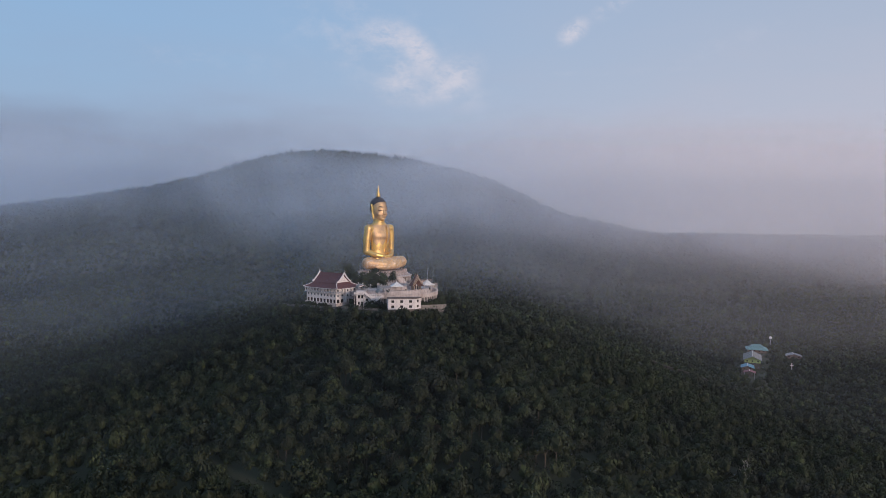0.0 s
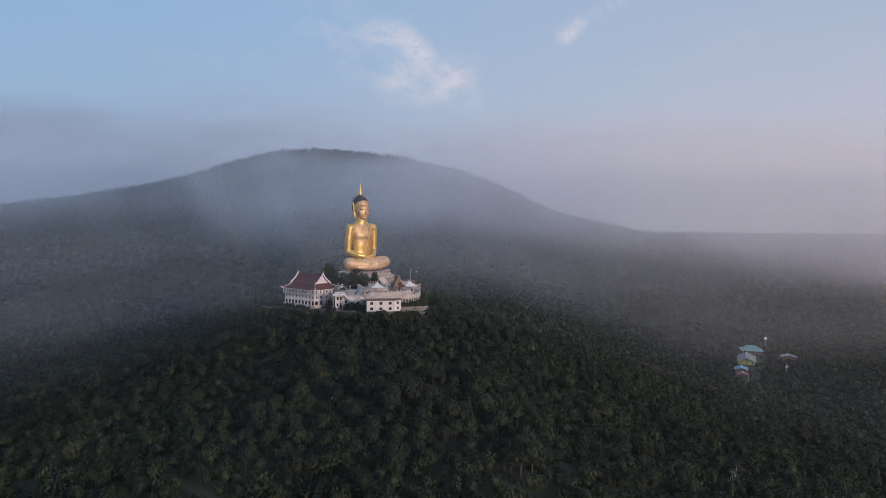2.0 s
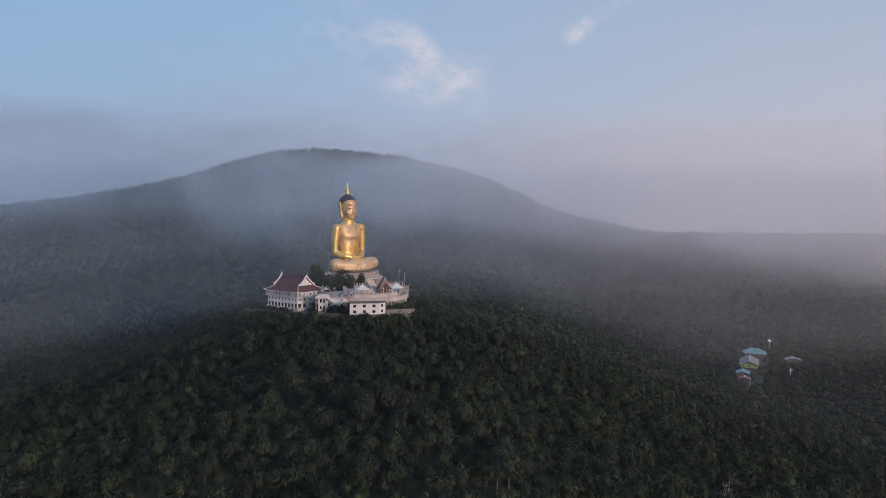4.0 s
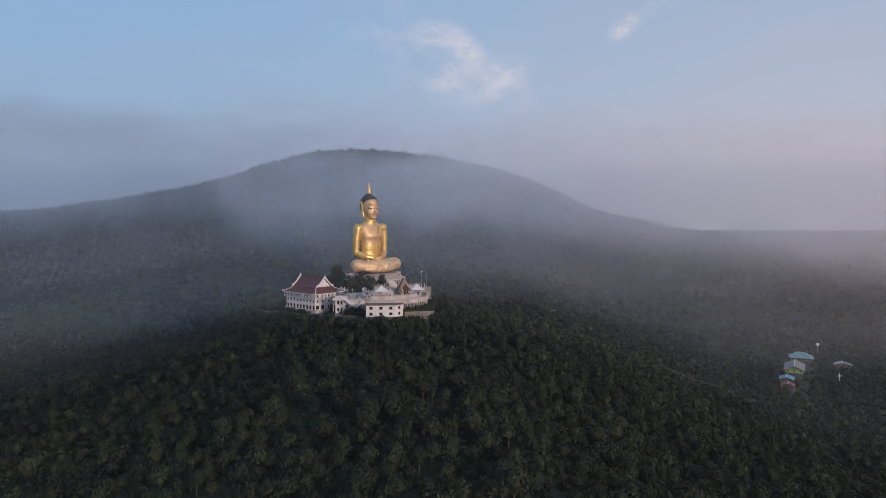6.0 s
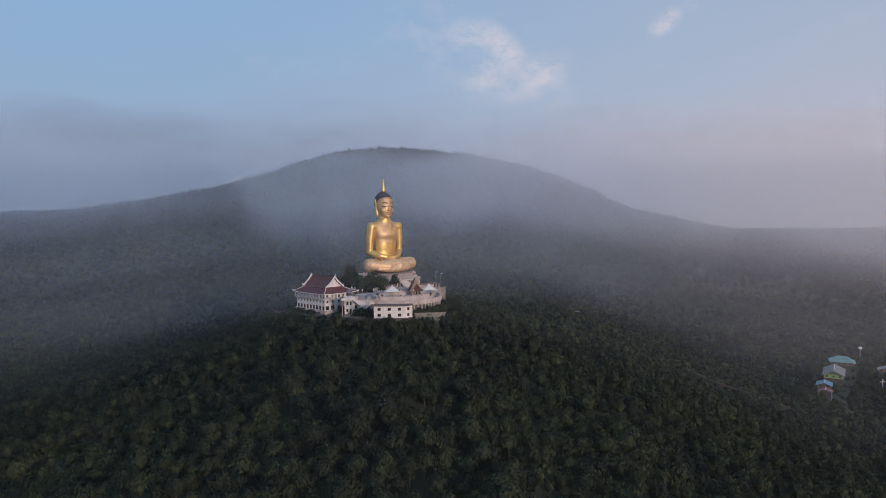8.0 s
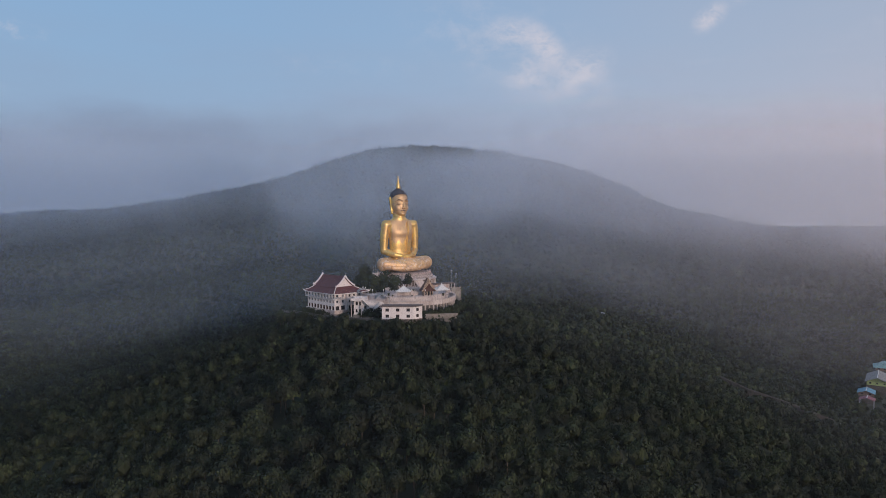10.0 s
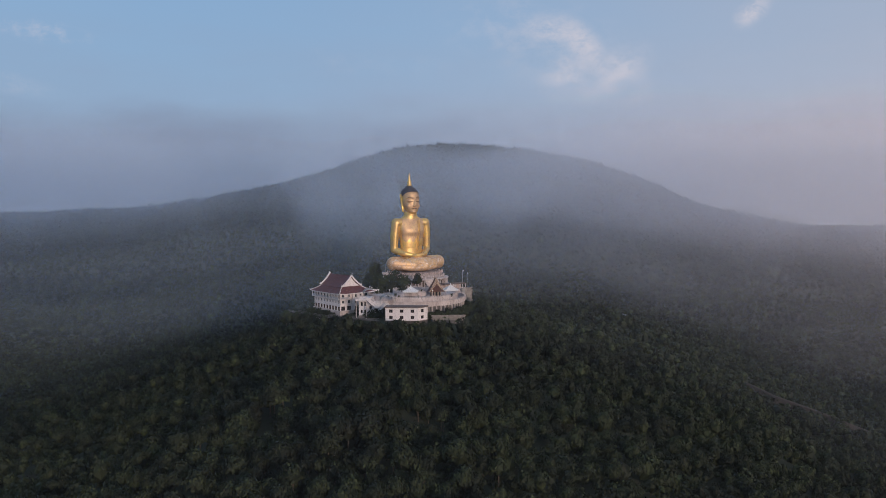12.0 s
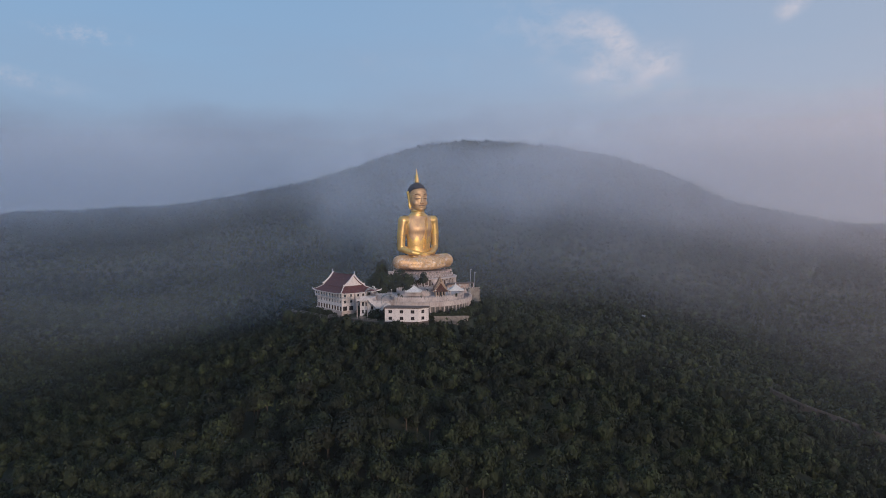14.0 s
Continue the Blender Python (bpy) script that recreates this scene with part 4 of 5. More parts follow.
def pedestal():
    p = new("statue_pedestal")
    p.matrix_world = pose(4.2, -5.4, 0, 0, 0, 40)
    for name, rings, mat in (("lotus_base", [(-2.6, 17.0, 12.4, 0), (-1.9, 18.0, 13.2, 0), (-1.7, 17.8, 13.0, 0)], PLINTH), ("upper_step", [(-4.4, 18.8, 14.8, 0), (-2.6, 18.2, 14.2, 0)], PLINTH),
                             ("middle_step", [(-5.6, 20.8, 17.2, 0), (-4.4, 20.4, 16.8, 0)], PLINTH), ("drum", [(-11.2, 20.6, 18.4, 0), (-5.5, 20.6, 18.4, 0)], BROWN), ("plinth", [(-28, 24, 22.5, 0), (-10.2, 24, 22.5, 0)], PLINTH)):
        bm = bmesh.new()
        lathe(bm, rings, 72)
        part(name, bm, mat, p)
    for name, make, mat, n, ra, rb, z, label in (("petal", petal, ROSE, 46, 17.4, 12.6, -3.4, "rose and white lotus petal"), ("merlon", merlon, WHITE, 60, 20.2, 16.6, -4.4, ""),
                                                 ("niche", arch_piece, WHITE, 32, 21.8, 19.6, -9.9, ""), ("small_spire", None, ROSE, 30, 19.4, 15.0, -2.6, "")):
        if make is None:
            bm = bmesh.new()
            lathe(bm, [(0, 0.35, 0.35, 0), (0.5, 0.42, 0.42, 0), (1.0, 0.2, 0.2, 0), (1.9, 0.03, 0.03, 0)], 8)
        else:
            bm = make()
        first = part(name, bm, mat, p, label)
        for k in range(n):
            a = 2 * math.pi * (k + 0.5) / n
            ob = first if k == 0 else new(name, first.data)
            ob.parent = p
            ob.matrix_local = Matrix.Translation((ra * math.cos(a), rb * math.sin(a), z)) @ Matrix.Rotation(math.atan2(math.sin(a) * ra, math.cos(a) * rb), 4, "Z")
    bm = bmesh.new()
    lathe(bm, [(-5.9, 22.6, 20.4, 0), (-5.5, 22.8, 20.6, 0), (-5.2, 22.4, 20.2, 0)], 72)
    part("cornice", bm, WHITE, p)
    bm = bmesh.new()
    for k in range(12):
        box(bm, (0, -19 - k * 0.62, -6.2 - k * 0.42), (6.4, 0.66, 0.42))
    part("stair", bm, WHITE, p)
    return tagged(p, "tiered white and rose statue pedestal with lotus petals and arched niches", "pedestal")


def pavilion(x, y, turn, wide):
    t = new("pavilion")
    t.matrix_world = pose(x, y, -11.0, 0, 0, turn)
    rows = []
    bm = bmesh.new()
    h = wide / 2
    for a in range(4):
        m = Matrix.Rotation(a * math.pi / 2, 4, "Z")
        slope(bm, [[m @ Vector((h * (1 - q) * (2 * j / 4 - 1), -h * (1 - q), 3.4 + 3.3 * (0.6 * q + 0.4 * q * q))) for j in range(5)] for q in np.linspace(0, 0.985, 7)], 0.12)
    roof = part("roof", bm, CREAM, t, "white pyramid tent roof")
    bm = bmesh.new()
    lathe(bm, [(6.55, 0.22, 0.22, 0), (6.8, 0.3, 0.3, 0), (7.3, 0.05, 0.05, 0)], 8)
    part("finial", bm, CREAM, roof)
    bm = bmesh.new()
    for s in (-1, 1):
        box(bm, (0, s * h, 3.3), (wide, 0.12, 0.4))
        box(bm, (s * h, 0, 3.3), (0.12, wide, 0.4))
    part("valance", bm, CREAM, roof)
    for sx in (-1, 1):
        for sy in (-1, 1):
            bm = bmesh.new()
            box(bm, (sx * h * 0.82, sy * h * 0.82, 1.65), (0.3, 0.3, 3.3))
            part("post", bm, WHITE, t)
    bm = bmesh.new()
    box(bm, (0, 0, 0.1), (wide * 0.9, wide * 0.9, 0.2))
    part("floor", bm, WHITE, t)
    return tagged(t, "open pavilion with a white pyramid roof on four posts", "pavilion", "pavilions on the terrace")


def shrine(x, y, turn):
    s = new("gabled_shrine")
    s.matrix_world = pose(x, y, -11.0, 0, 0, turn)
    bm = bmesh.new()
    m = Matrix.Translation((-2.7, -2.6, 0))
    facade(bm, 5.4, 4.6, [(0.5, 1.5, 0.9, 3.4), (2.0, 3.4, 0.1, 3.6), (3.9, 4.9, 0.9, 3.4)], m, 0.5)
    for sx in (-1, 1):
        box(bm, (sx * 2.6, 0.1, 2.3), (0.2, 5.2, 4.6))
    box(bm, (0, 2.7, 2.3), (5.4, 0.2, 4.6))
    part("wall", bm, ORNATE, s, "gilded brown shrine wall")
    bm = bmesh.new()
    box(bm, (0, -2.1, 1.9), (5.2, 0.06, 3.6))
    part("doorway", bm, GLASS, s)
    for k, (hw, base, top, y0, y1) in enumerate(((4.3, 3.2, 8.4, -3.4, 3.4), (3.5, 4.6, 9.6, -2.6, 2.6), (2.6, 6.0, 10.8, -1.8, 1.8))):
        prof = [(hw * (1 - q), base + (top - base) * (0.62 * q + 0.38 * q * q)) for q in np.linspace(0, 1, 6)]
        for e in (-1, 1):
            bm = bmesh.new()
            slope(bm, [[(e * a, v, z) for v in np.linspace(y0, y1, 4)] for a, z in prof], 0.2)
            part("roof", bm, RED, s, "dark red tiled shrine roof")
        for e, v in ((-1, y0), (1, y1)):
            bm = bmesh.new()
            for sx in (-1, 1):
                bar_chain(bm, [(sx * a, v + e * 0.05, z + 0.12) for a, z in prof], 0.3, 0.42)
                finial(bm, (sx * hw, v, base), 0, 1.0)
            finial(bm, (0, v, top), 0, 1.5)
            part("bargeboard", bm, ORNATE, s, "gilded bargeboard")
        if k < 1:
            bm = bmesh.new()
            vs = [bm.verts.new(p) for p in [(-a, y0 + 0.4, z - 0.2) for a, z in prof] + [(a, y0 + 0.4, z - 0.2) for a, z in prof[::-1][1:]]]
            bm.faces.new(vs)
            bmesh.ops.solidify(bm, geom=bm.faces[:], thickness=0.2)
            part("gable", bm, RED, s, "red gable panel")
    return tagged(s, "small ornate red and gold shrine with stacked steep gables", "shrine")


def barrel_canopy(x, y, z, turn, wide, deep, high):
    c = new("barrel_canopy")
    c.matrix_world = pose(x, y, z, 0, 0, turn)
    bm = bmesh.new()
    n = 12
    slope(bm, [[(-wide / 2 * math.cos(math.pi * k / n), v, high * math.sin(math.pi * k / n)) for v in (-deep / 2, 0, deep / 2)] for k in range(n + 1)], 0.1)
    vault = part("vault", bm, GREY_ROOF, c)
    for e in (-1, 1):
        bm = bmesh.new()
        bar_chain(bm, [(-wide / 2 * math.cos(math.pi * k / n), e * deep / 2, high * math.sin(math.pi * k / n)) for k in range(n + 1)], 0.2, 0.2)
        part("fascia", bm, METAL_GREY, vault, "grey arched fascia")
    for sx in (-1, 1):
        for sy in (-1, 1):
            bm = bmesh.new()
            box(bm, (sx * (wide / 2 - 0.1), sy * (deep / 2 - 0.2), -1.4), (0.16, 0.16, 2.8))
            part("post", bm, METAL_GREY, c)
    return tagged(c, "grey barrel-vaulted sheet canopy over a stair landing", "canopy", "barrel canopies")


def annex():
    a = new("stair_building")
    a.matrix_world = pose(-3.5, -82.5, -20.0, 0, 0, -4)
    for name, x0, x1, high, ops in (("tower_wall", -8.0, -2.6, 9.6, [(1.0, 2.2, 1.2, 3.2), (3.2, 4.4, 1.2, 3.2), (1.0, 2.4, 5.4, 7.6), (3.2, 4.4, 5.4, 7.6)]),
                                    ("lower_wall", -2.6, 9.0, 7.2, [(0.8, 2.4, 3.6, 5.4), (4.0, 6.6, 0.1, 2.8), (8.4, 10.2, 3.6, 5.4)])):
        bm = bmesh.new()
        facade(bm, x1 - x0, high, ops, Matrix.Translation((x0, 0, 0)), 0.6)
        box(bm, (x0 + 0.15, 6, high / 2), (0.3, 11.4, high))
        box(bm, (x1 - 0.15, 6, high / 2), (0.3, 11.4, high))
        box(bm, ((x0 + x1) / 2, 6.0, high), (x1 - x0, 11.9, 0.3))
        wl = part(name, bm, PAINT, a)
        for o in ops:
            bm = bmesh.new()
            box(bm, (x0 + (o[0] + o[1]) / 2, 0.55, (o[2] + o[3]) / 2), (o[1] - o[0], 0.06, o[3] - o[2]))
            part("opening", bm, GLASS, wl)
        bm = bmesh.new()
        box(bm, ((x0 + x1) / 2, 0.1, high + 0.6), (x1 - x0, 0.25, 0.25))
        box(bm, ((x0 + x1) / 2, 0.1, high + 1.05), (x1 - x0 + 0.2, 0.4, 0.22))
        for k in range(int((x1 - x0) / 0.9) + 1):
            box(bm, (x0 + 0.2 + k * 0.9, 0.1, high + 0.6), (0.28, 0.3, 1.0))
        part("balustrade", bm, PAINT, wl)
    bm = bmesh.new()
    box(bm, (0.5, 6, -3.5), (17.5, 13, 7.0))
    part("base", bm, CONCRETE, a)
    for x0, x1, z0, z1, v in ((-2.8, 2.2, 9.6, 5.4, -1.0), (9.4, 2.8, 7.2, 1.4, -1.0)):
        bm = bmesh.new()
        n = 18
        for k in range(n):
            q = (k + 0.5) / n
            box(bm, (x0 + (x1 - x0) * q, v, z0 + (z1 - z0) * q - 0.4), (abs(x1 - x0) / n + 0.02, 1.9, 0.8))
        st = part("stair_flight", bm, CONCRETE, a)
        for w_ in (v - 1.0, v + 0.92):
            bm = bmesh.new()
            bar_chain(bm, [(x0, w_, z0 + 0.45), (x1, w_, z1 + 0.45)], 0.22, 1.15)
            part("parapet", bm, PAINT, st, "sloping white stair parapet")
    for x0, x1, z in ((-9.2, -2.6, 8.4), (2.0, 4.4, 4.6), (8.6, 10.6, 6.6)):
        bm = bmesh.new()
        box(bm, ((x0 + x1) / 2, -1.1, z + 0.1), (x1 - x0, 2.2, 0.3))
        bal = part("landing", bm, PAINT, a)
        bm = bmesh.new()
        box(bm, ((x0 + x1) / 2, -2.1, z + 0.8), (x1 - x0, 0.2, 1.1))
        part("balcony_front", bm, PAINT, bal)
        for x in np.linspace(x0 + 0.3, x1 - 0.3, 2):
            bm = bmesh.new()
            box(bm, (x, -1.8, z / 2 - 1.5), (0.35, 0.35, z + 3))
            part("pillar", bm, WHITE, bal)
    return tagged(a, "white annex with outer stair flights beside the hall", "building")


def walkway():
    d = new("walkway_deck")
    a, b = Vector((-63.0, -57.0, -22.8)), Vector((4.0, -97.0, -19.8))
    pts = [a, Vector((-53.0, -66.0, -22.0)), Vector((-28.0, -84.0, -21.0)), b]
    for p, q in zip(pts, pts[1:]):
        turn = Matrix.Rotation(math.atan2(q.y - p.y, q.x - p.x), 4, "Z")
        m = Matrix.Translation((p + q) / 2) @ turn
        n = (q - p).length
        bm = bmesh.new()
        box(bm, (0, 0, -0.2), (n, 2.6, 0.4), m)
        slab = part("slab", bm, PLANKS, d)
        bm = bmesh.new()
        out = turn @ Vector((0, -1.25, 0))
        rail(bm, p + out, q + out, 1.2, 2.6, 0.13)
        part("railing", bm, CONCRETE, slab, "grey concrete railing")
        for k in range(int(n / 6) + 1):
            bm = bmesh.new()
            box(bm, (-n / 2 + 0.4 + k * 6.0, -1.0, -4.9), (0.4, 0.4, 9.0), m)
            part("stilt", bm, CONCRETE, d)
    return tagged(d, "dark walkway with a grey railing on stilts below the hall", "walkway")


def stone_wall(name, a, b, z0, z1, thick, label, mat, size):
    """A straight retaining wall of coursed stones."""
    a, b = Vector((*a, 0)), Vector((*b, 0))
    n = (b - a).length
    root = new(name)
    root.matrix_world = Matrix.Translation((a + b) / 2) @ Matrix.Rotation(math.atan2(b.y - a.y, b.x - a.x), 4, "Z")
    bm = bmesh.new()
    box(bm, (0, 0.1, (z0 + z1) / 2 - 2), (n, thick - 0.2, z1 - z0 + 4))
    part("core", bm, CONCRETE, root)
    r = random.Random(5)
    meshes = []
    z, row = z0, 0
    while z < z1 - 0.1:
        x = -n / 2 - (row % 2) * size * 0.5
        while x < n / 2:
            wd = size * r.uniform(0.8, 1.3)
            if len(meshes) < 5:
                bm = bmesh.new()
                box(bm, (0, 0, 0), (1, 1, 1))
                bmesh.ops.bevel(bm, geom=bm.edges[:], offset=0.07, segments=1, affect="EDGES")
                ob = part("stone", bm, mat, root)
                meshes.append(ob.data)
            else:
                ob = new("stone", meshes[r.randrange(5)])
                ob.parent = root
            ob.matrix_local = Matrix.LocRotScale((x + wd / 2, -thick / 2 + r.uniform(-0.05, 0.05), z + size * 0.3), Euler((0, 0, r.uniform(-0.03, 0.03))), (wd * 0.96, 0.5, size * 0.57))
            x += wd
        z += size * 0.6
        row += 1
    return tagged(root, label, "wall")


def mast(x, y, z0, z1, label):
    m_ = new("lamp_mast")
    m_.matrix_world = pose(x, y, z0)
    bm = bmesh.new()
    limb(bm, (0, 0, 0), (0, 0, z1 - z0), 0.14, 0.08, 8)
    pole = part("pole", bm, METAL_GREY, m_)
    bm = bmesh.new()
    box(bm, (0.5, 0, z1 - z0 - 0.1), (1.1, 0.16, 0.14))
    part("lamp_head", bm, CREAM, pole)
    return tagged(m_, label, "lamp", "lamp masts")


def gallery():
    g = new("flat_roofed_gallery")
    g.matrix_world = pose(33.0, -23.5, -11.0, 0, 0, 40)
    bm = bmesh.new()
    box(bm, (0, 0, 3.5), (16.0, 7.0, 0.35))
    part("roof", bm, BROWN, g, "dark flat roof")
    bm = bmesh.new()
    box(bm, (0, 3.1, 1.65), (15.0, 0.3, 3.3))
    part("back_wall", bm, ROSE, g)
    bm = bmesh.new()
    box(bm, (0, 0, -8), (15.6, 7.2, 16))
    part("base", bm, STONE, g)
    for k in range(7):
        bm = bmesh.new()
        box(bm, (-7.2 + k * 2.4, -3.2, 1.65), (0.35, 0.35, 3.3))
        part("column", bm, WHITE, g)
    bm = bmesh.new()
    rail(bm, (-7.7, -3.5, 0), (7.7, -3.5, 0), 1.0, 0.8, 0.12)
    part("balustrade", bm, WHITE, g)
    return tagged(g, "flat-roofed gallery with white columns behind the terrace", "building")


def water_tower():
    t = new("white_tower")
    t.matrix_world = pose(-13.0, -19.0, -11.0, 0, 0, 20)
    bm = bmesh.new()
    facade(bm, 3.4, 9.4, [(1.2, 2.2, 6.8, 8.4)], Matrix.Translation((-1.7, -1.7, 0)))
    for s in (-1, 1):
        box(bm, (s * 1.62, 0.1, 4.7), (0.16, 3.4, 9.4))
    box(bm, (0, 1.7, 4.7), (3.4, 0.2, 9.4))
    part("wall", bm, WHITE, t)
    bm = bmesh.new()
    box(bm, (0, 0, 9.5), (4.0, 4.0, 0.35))
    part("roof", bm, WHITE, t)
    bm = bmesh.new()
    box(bm, (0, -1.3, 7.6), (1.0, 0.05, 1.6))
    part("pane", bm, GLASS, t)
    for k, (x, y, h) in enumerate(((-1.4, -1.2, 5.0), (0.4, 0.6, 6.2), (1.5, -0.8, 4.2))):
        bm = bmesh.new()
        limb(bm, (x, y, 9.5), (x, y, 9.5 + h), 0.06, 0.04, 6)
        part("antenna", bm, METAL_GREY, t)
    bm = bmesh.new()
    box(bm, (0, 0, -6), (3.6, 3.6, 12))
    part("base", bm, CONCRETE, t)
    return tagged(t, "small white tower with antennas beside the pedestal", "tower")


monastery_hall()
guest_house()
terrace()
pedestal()
pavilion(15.3, -67.0, 8, 8.6)
pavilion(36.8, -55.6, 20, 8.6)
shrine(29.0, -62.0, 24)
barrel_canopy(6.0, -84.5, -10.2, 20, 8.0, 6.0, 2.6)
barrel_canopy(-9.0, -70.0, -8.8, 22, 6.6, 6.0, 2.6)
annex()
walkway()
gallery()
water_tower()
stone_wall("garden_wall", (31.5, -84.5), (48.3, -80.0), -21.4, -18.7, 1.2, "rough brown stone retaining wall below the terrace", STONE, 1.2)
stone_wall("buttress_wall", (39.5, -30.5), (44.3, -25.0), -18.0, -9.6, 1.4, "tall tan stone buttress wall at the terrace end", STONE, 1.3)


def lantern(x, y, z, high):
    t = new("lantern_post")
    t.matrix_world = pose(x, y, z)
    bm = bmesh.new()
    limb(bm, (0, 0, 0), (0, 0, high), 0.1, 0.07, 8)
    pole = part("pole", bm, WHITE, t)
    bm = bmesh.new()
    lathe(bm, [(high - 0.1, 0.12, 0.12, 0), (high + 0.1, 0.34, 0.34, 0), (high + 0.55, 0.3, 0.3, 0), (high + 0.85, 0.05, 0.05, 0)], 8)
    part("lantern", bm, CREAM, pole)
    return tagged(t, "slim white lantern post on the terrace", "lamp", "lanterns on the terrace")


def stupa(x, y, z, size):
    t = new("small_stupa")
    t.matrix_world = pose(x, y, z)
    bm = bmesh.new()
    box(bm, (0, 0, 0.35 * size), (1.5 * size, 1.5 * size, 0.7 * size))
    part("base", bm, WHITE, t)
    bm = bmesh.new()
    lathe(bm, [(0.7 * size, 0.62 * size, 0.62 * size, 0), (1.2 * size, 0.66 * size, 0.66 * size, 0), (1.7 * size, 0.36 * size, 0.36 * size, 0), (2.2 * size, 0.16 * size, 0.16 * size, 0), (3.6 * size, 0.02, 0.02, 0)], 12)
    part("bell", bm, ROSE, t, "rose plaster bell and spire")
    return tagged(t, "small bell-shaped stupa on the terrace", "stupa", "stupas on the terrace")


def planter(x, y, z):
    t = new("planter")
    t.matrix_world = pose(x, y, z, 0, 0, 37 * x)
    bm = bmesh.new()
    lathe(bm, [(0, 0.5, 0.5, 0), (0.6, 0.7, 0.7, 0), (0.7, 0.75, 0.75, 0)], 10)
    part("pot", bm, CONCRETE, t)
    v, f = crown(np.random.default_rng(int(abs(x * 10))), 120, 0.5, 0.14)
    ob = numpy_mesh("shrub", v * (1.1, 1.1, 1.2) + (0, 0, 0.5), f, LEAF, flat=True)
    ob.parent = t
    return tagged(t, "potted green shrub on the terrace", "planter", "planters on the terrace")


for k in range(11):
    a = radians(-165 + 19 * k)
    lantern(TC[0] + 25.6 * math.cos(a), TC[1] + 25.6 * math.sin(a), -11.0, 4.2 + 0.5 * (k % 2))
for x, y, q in ((9.0, -36.0, 1.4), (20.0, -37.0, 1.6), (24.0, -44.0, 1.2), (8.0, -61.0, 1.0), (22.0, -70.0, 1.0), (40.0, -44.0, 1.2)):
    stupa(x, y, -11.0, q)
for x, y in ((3.0, -72.0), (10.0, -74.0), (21.5, -75.0), (33.0, -68.0), (26.0, -54.0), (17.0, -44.0), (6.0, -66.0), (38.5, -62.0), (30.0, -40.0)):
    planter(x, y, -11.0)
mast(38.0, -17.0, -11.0, 0.4, "slim grey lamp mast on the gallery")
mast(42.0, -24.0, -11.0, -0.6, "slim grey lamp mast on the gallery")


# ---- single trees ----
def tree_kind(seed, height, spread_r, leaves, share=0.62, leaf=0.095):
    """One tree as trunk and crown meshes, for its copies."""
    r = np.random.default_rng(seed)
    bm = bmesh.new()
    limb(bm, (0, 0, -1.5), (0.2, 0.1, height * 0.62), 0.24, 0.13, 8)
    for k in range(5):
        a = k * 2.4 + seed
        limb(bm, (0.15, 0.1, height * (0.34 + 0.06 * k)), (spread_r * 0.6 * math.cos(a), spread_r * 0.6 * math.sin(a), height * (0.62 + 0.05 * k)), 0.11, 0.05, 6)
    root = new("tree")
    part("trunk", bm, BARK, root)
    v, f = crown(r, leaves, 0.55, leaf, 14)
    hang = height * share
    v = v * (spread_r, spread_r, hang / 1.35) + (0, 0, height - hang)
    ob = numpy_mesh("crown", v, f, LEAF, flat=True)
    ob.parent = root
    return root


TREES = [tree_kind(20 + k, 9.2 + 0.5 * (k % 4), 3.2 + 0.3 * (k % 5), 480, 0.62, 0.115) for k in range(8)]
FULL = [tree_kind(40 + k, 10.0, 4.6 + 0.4 * k, 1300, 0.92, 0.08) for k in range(3)]
rng = np.random.default_rng(11)


def plant(x, y, z, size, label, group, kinds=TREES):
    t = copy_thing(kinds[int(rng.integers(0, len(kinds)))], Matrix.LocRotScale((x, y, z), Euler((0, 0, rng.uniform(0, 6.28))), None))
    t.scale = (size * rng.uniform(0.92, 1.1), size * rng.uniform(0.92, 1.1), size)
    return tagged(t, label, "tree", group)


x, y = scatter(rng, -30, 84, -284, -196, 6.6, lambda x, y: SINGLE(x, y))
for px_, py_ in zip(x.tolist(), y.tolist()):
    plant(px_, py_, float(canopy(px_, py_)) - 9.6 + rng.normal(0, 1.6), rng.lognormal(0.16, 0.16), "broadleaf forest tree with a dense dark green crown", "trees on the hillside")
for px_, py_, top, size in ((-24.6, -5.4, 3.0, 1.35), (-2.0, -39.0, 2.4, 1.3), (-8.5, -42.0, 0.2, 1.2), (4.0, -40.5, 0.2, 1.05), (-14.0, -44.0, -2.6, 1.1), (-16.0, -35.0, -1.0, 1.2),
                            (-1.5, -46.0, -4.0, 0.9), (-9.0, -50.0, -5.0, 0.9), (5.0, -46.0, -5.4, 0.7), (12.0, -33.5, -0.6, 0.75), (-20.0, -28.0, -1.5, 1.2), (56.0, -44.0, -13.0, 1.15), (58.0, -58.0, -15.5, 1.1)):
    plant(px_, py_, top - 10.0 * size, size, "dark leafy tree in the temple court beside the pedestal", "trees in the temple court", FULL)
for k in range(13):
    px_, py_ = 3 + 36 * (k + rng.uniform(0.2, 0.8)) / 13, -113.5 + rng.uniform(-2.5, 2.0)
    plant(px_, py_, -17.4 - rng.uniform(0, 1.6) - 6.0, 0.6, "leafy tree below the white guest house", "trees below the guest house", FULL)
for k in range(13):
    q = (k + rng.uniform(0.2, 0.8)) / 13
    if 0.58 < q < 0.95:
        continue
    px_, py_ = -64 + 62 * q + rng.uniform(-1, 1), -64 - 37 * q + rng.uniform(-2, 1)
    plant(px_, py_, -20.9 + 1.4 * q + rng.uniform(-1.2, 0.8) - 8.0, 0.8, "leafy tree beside the walkway on stilts", "trees below the walkway", FULL)
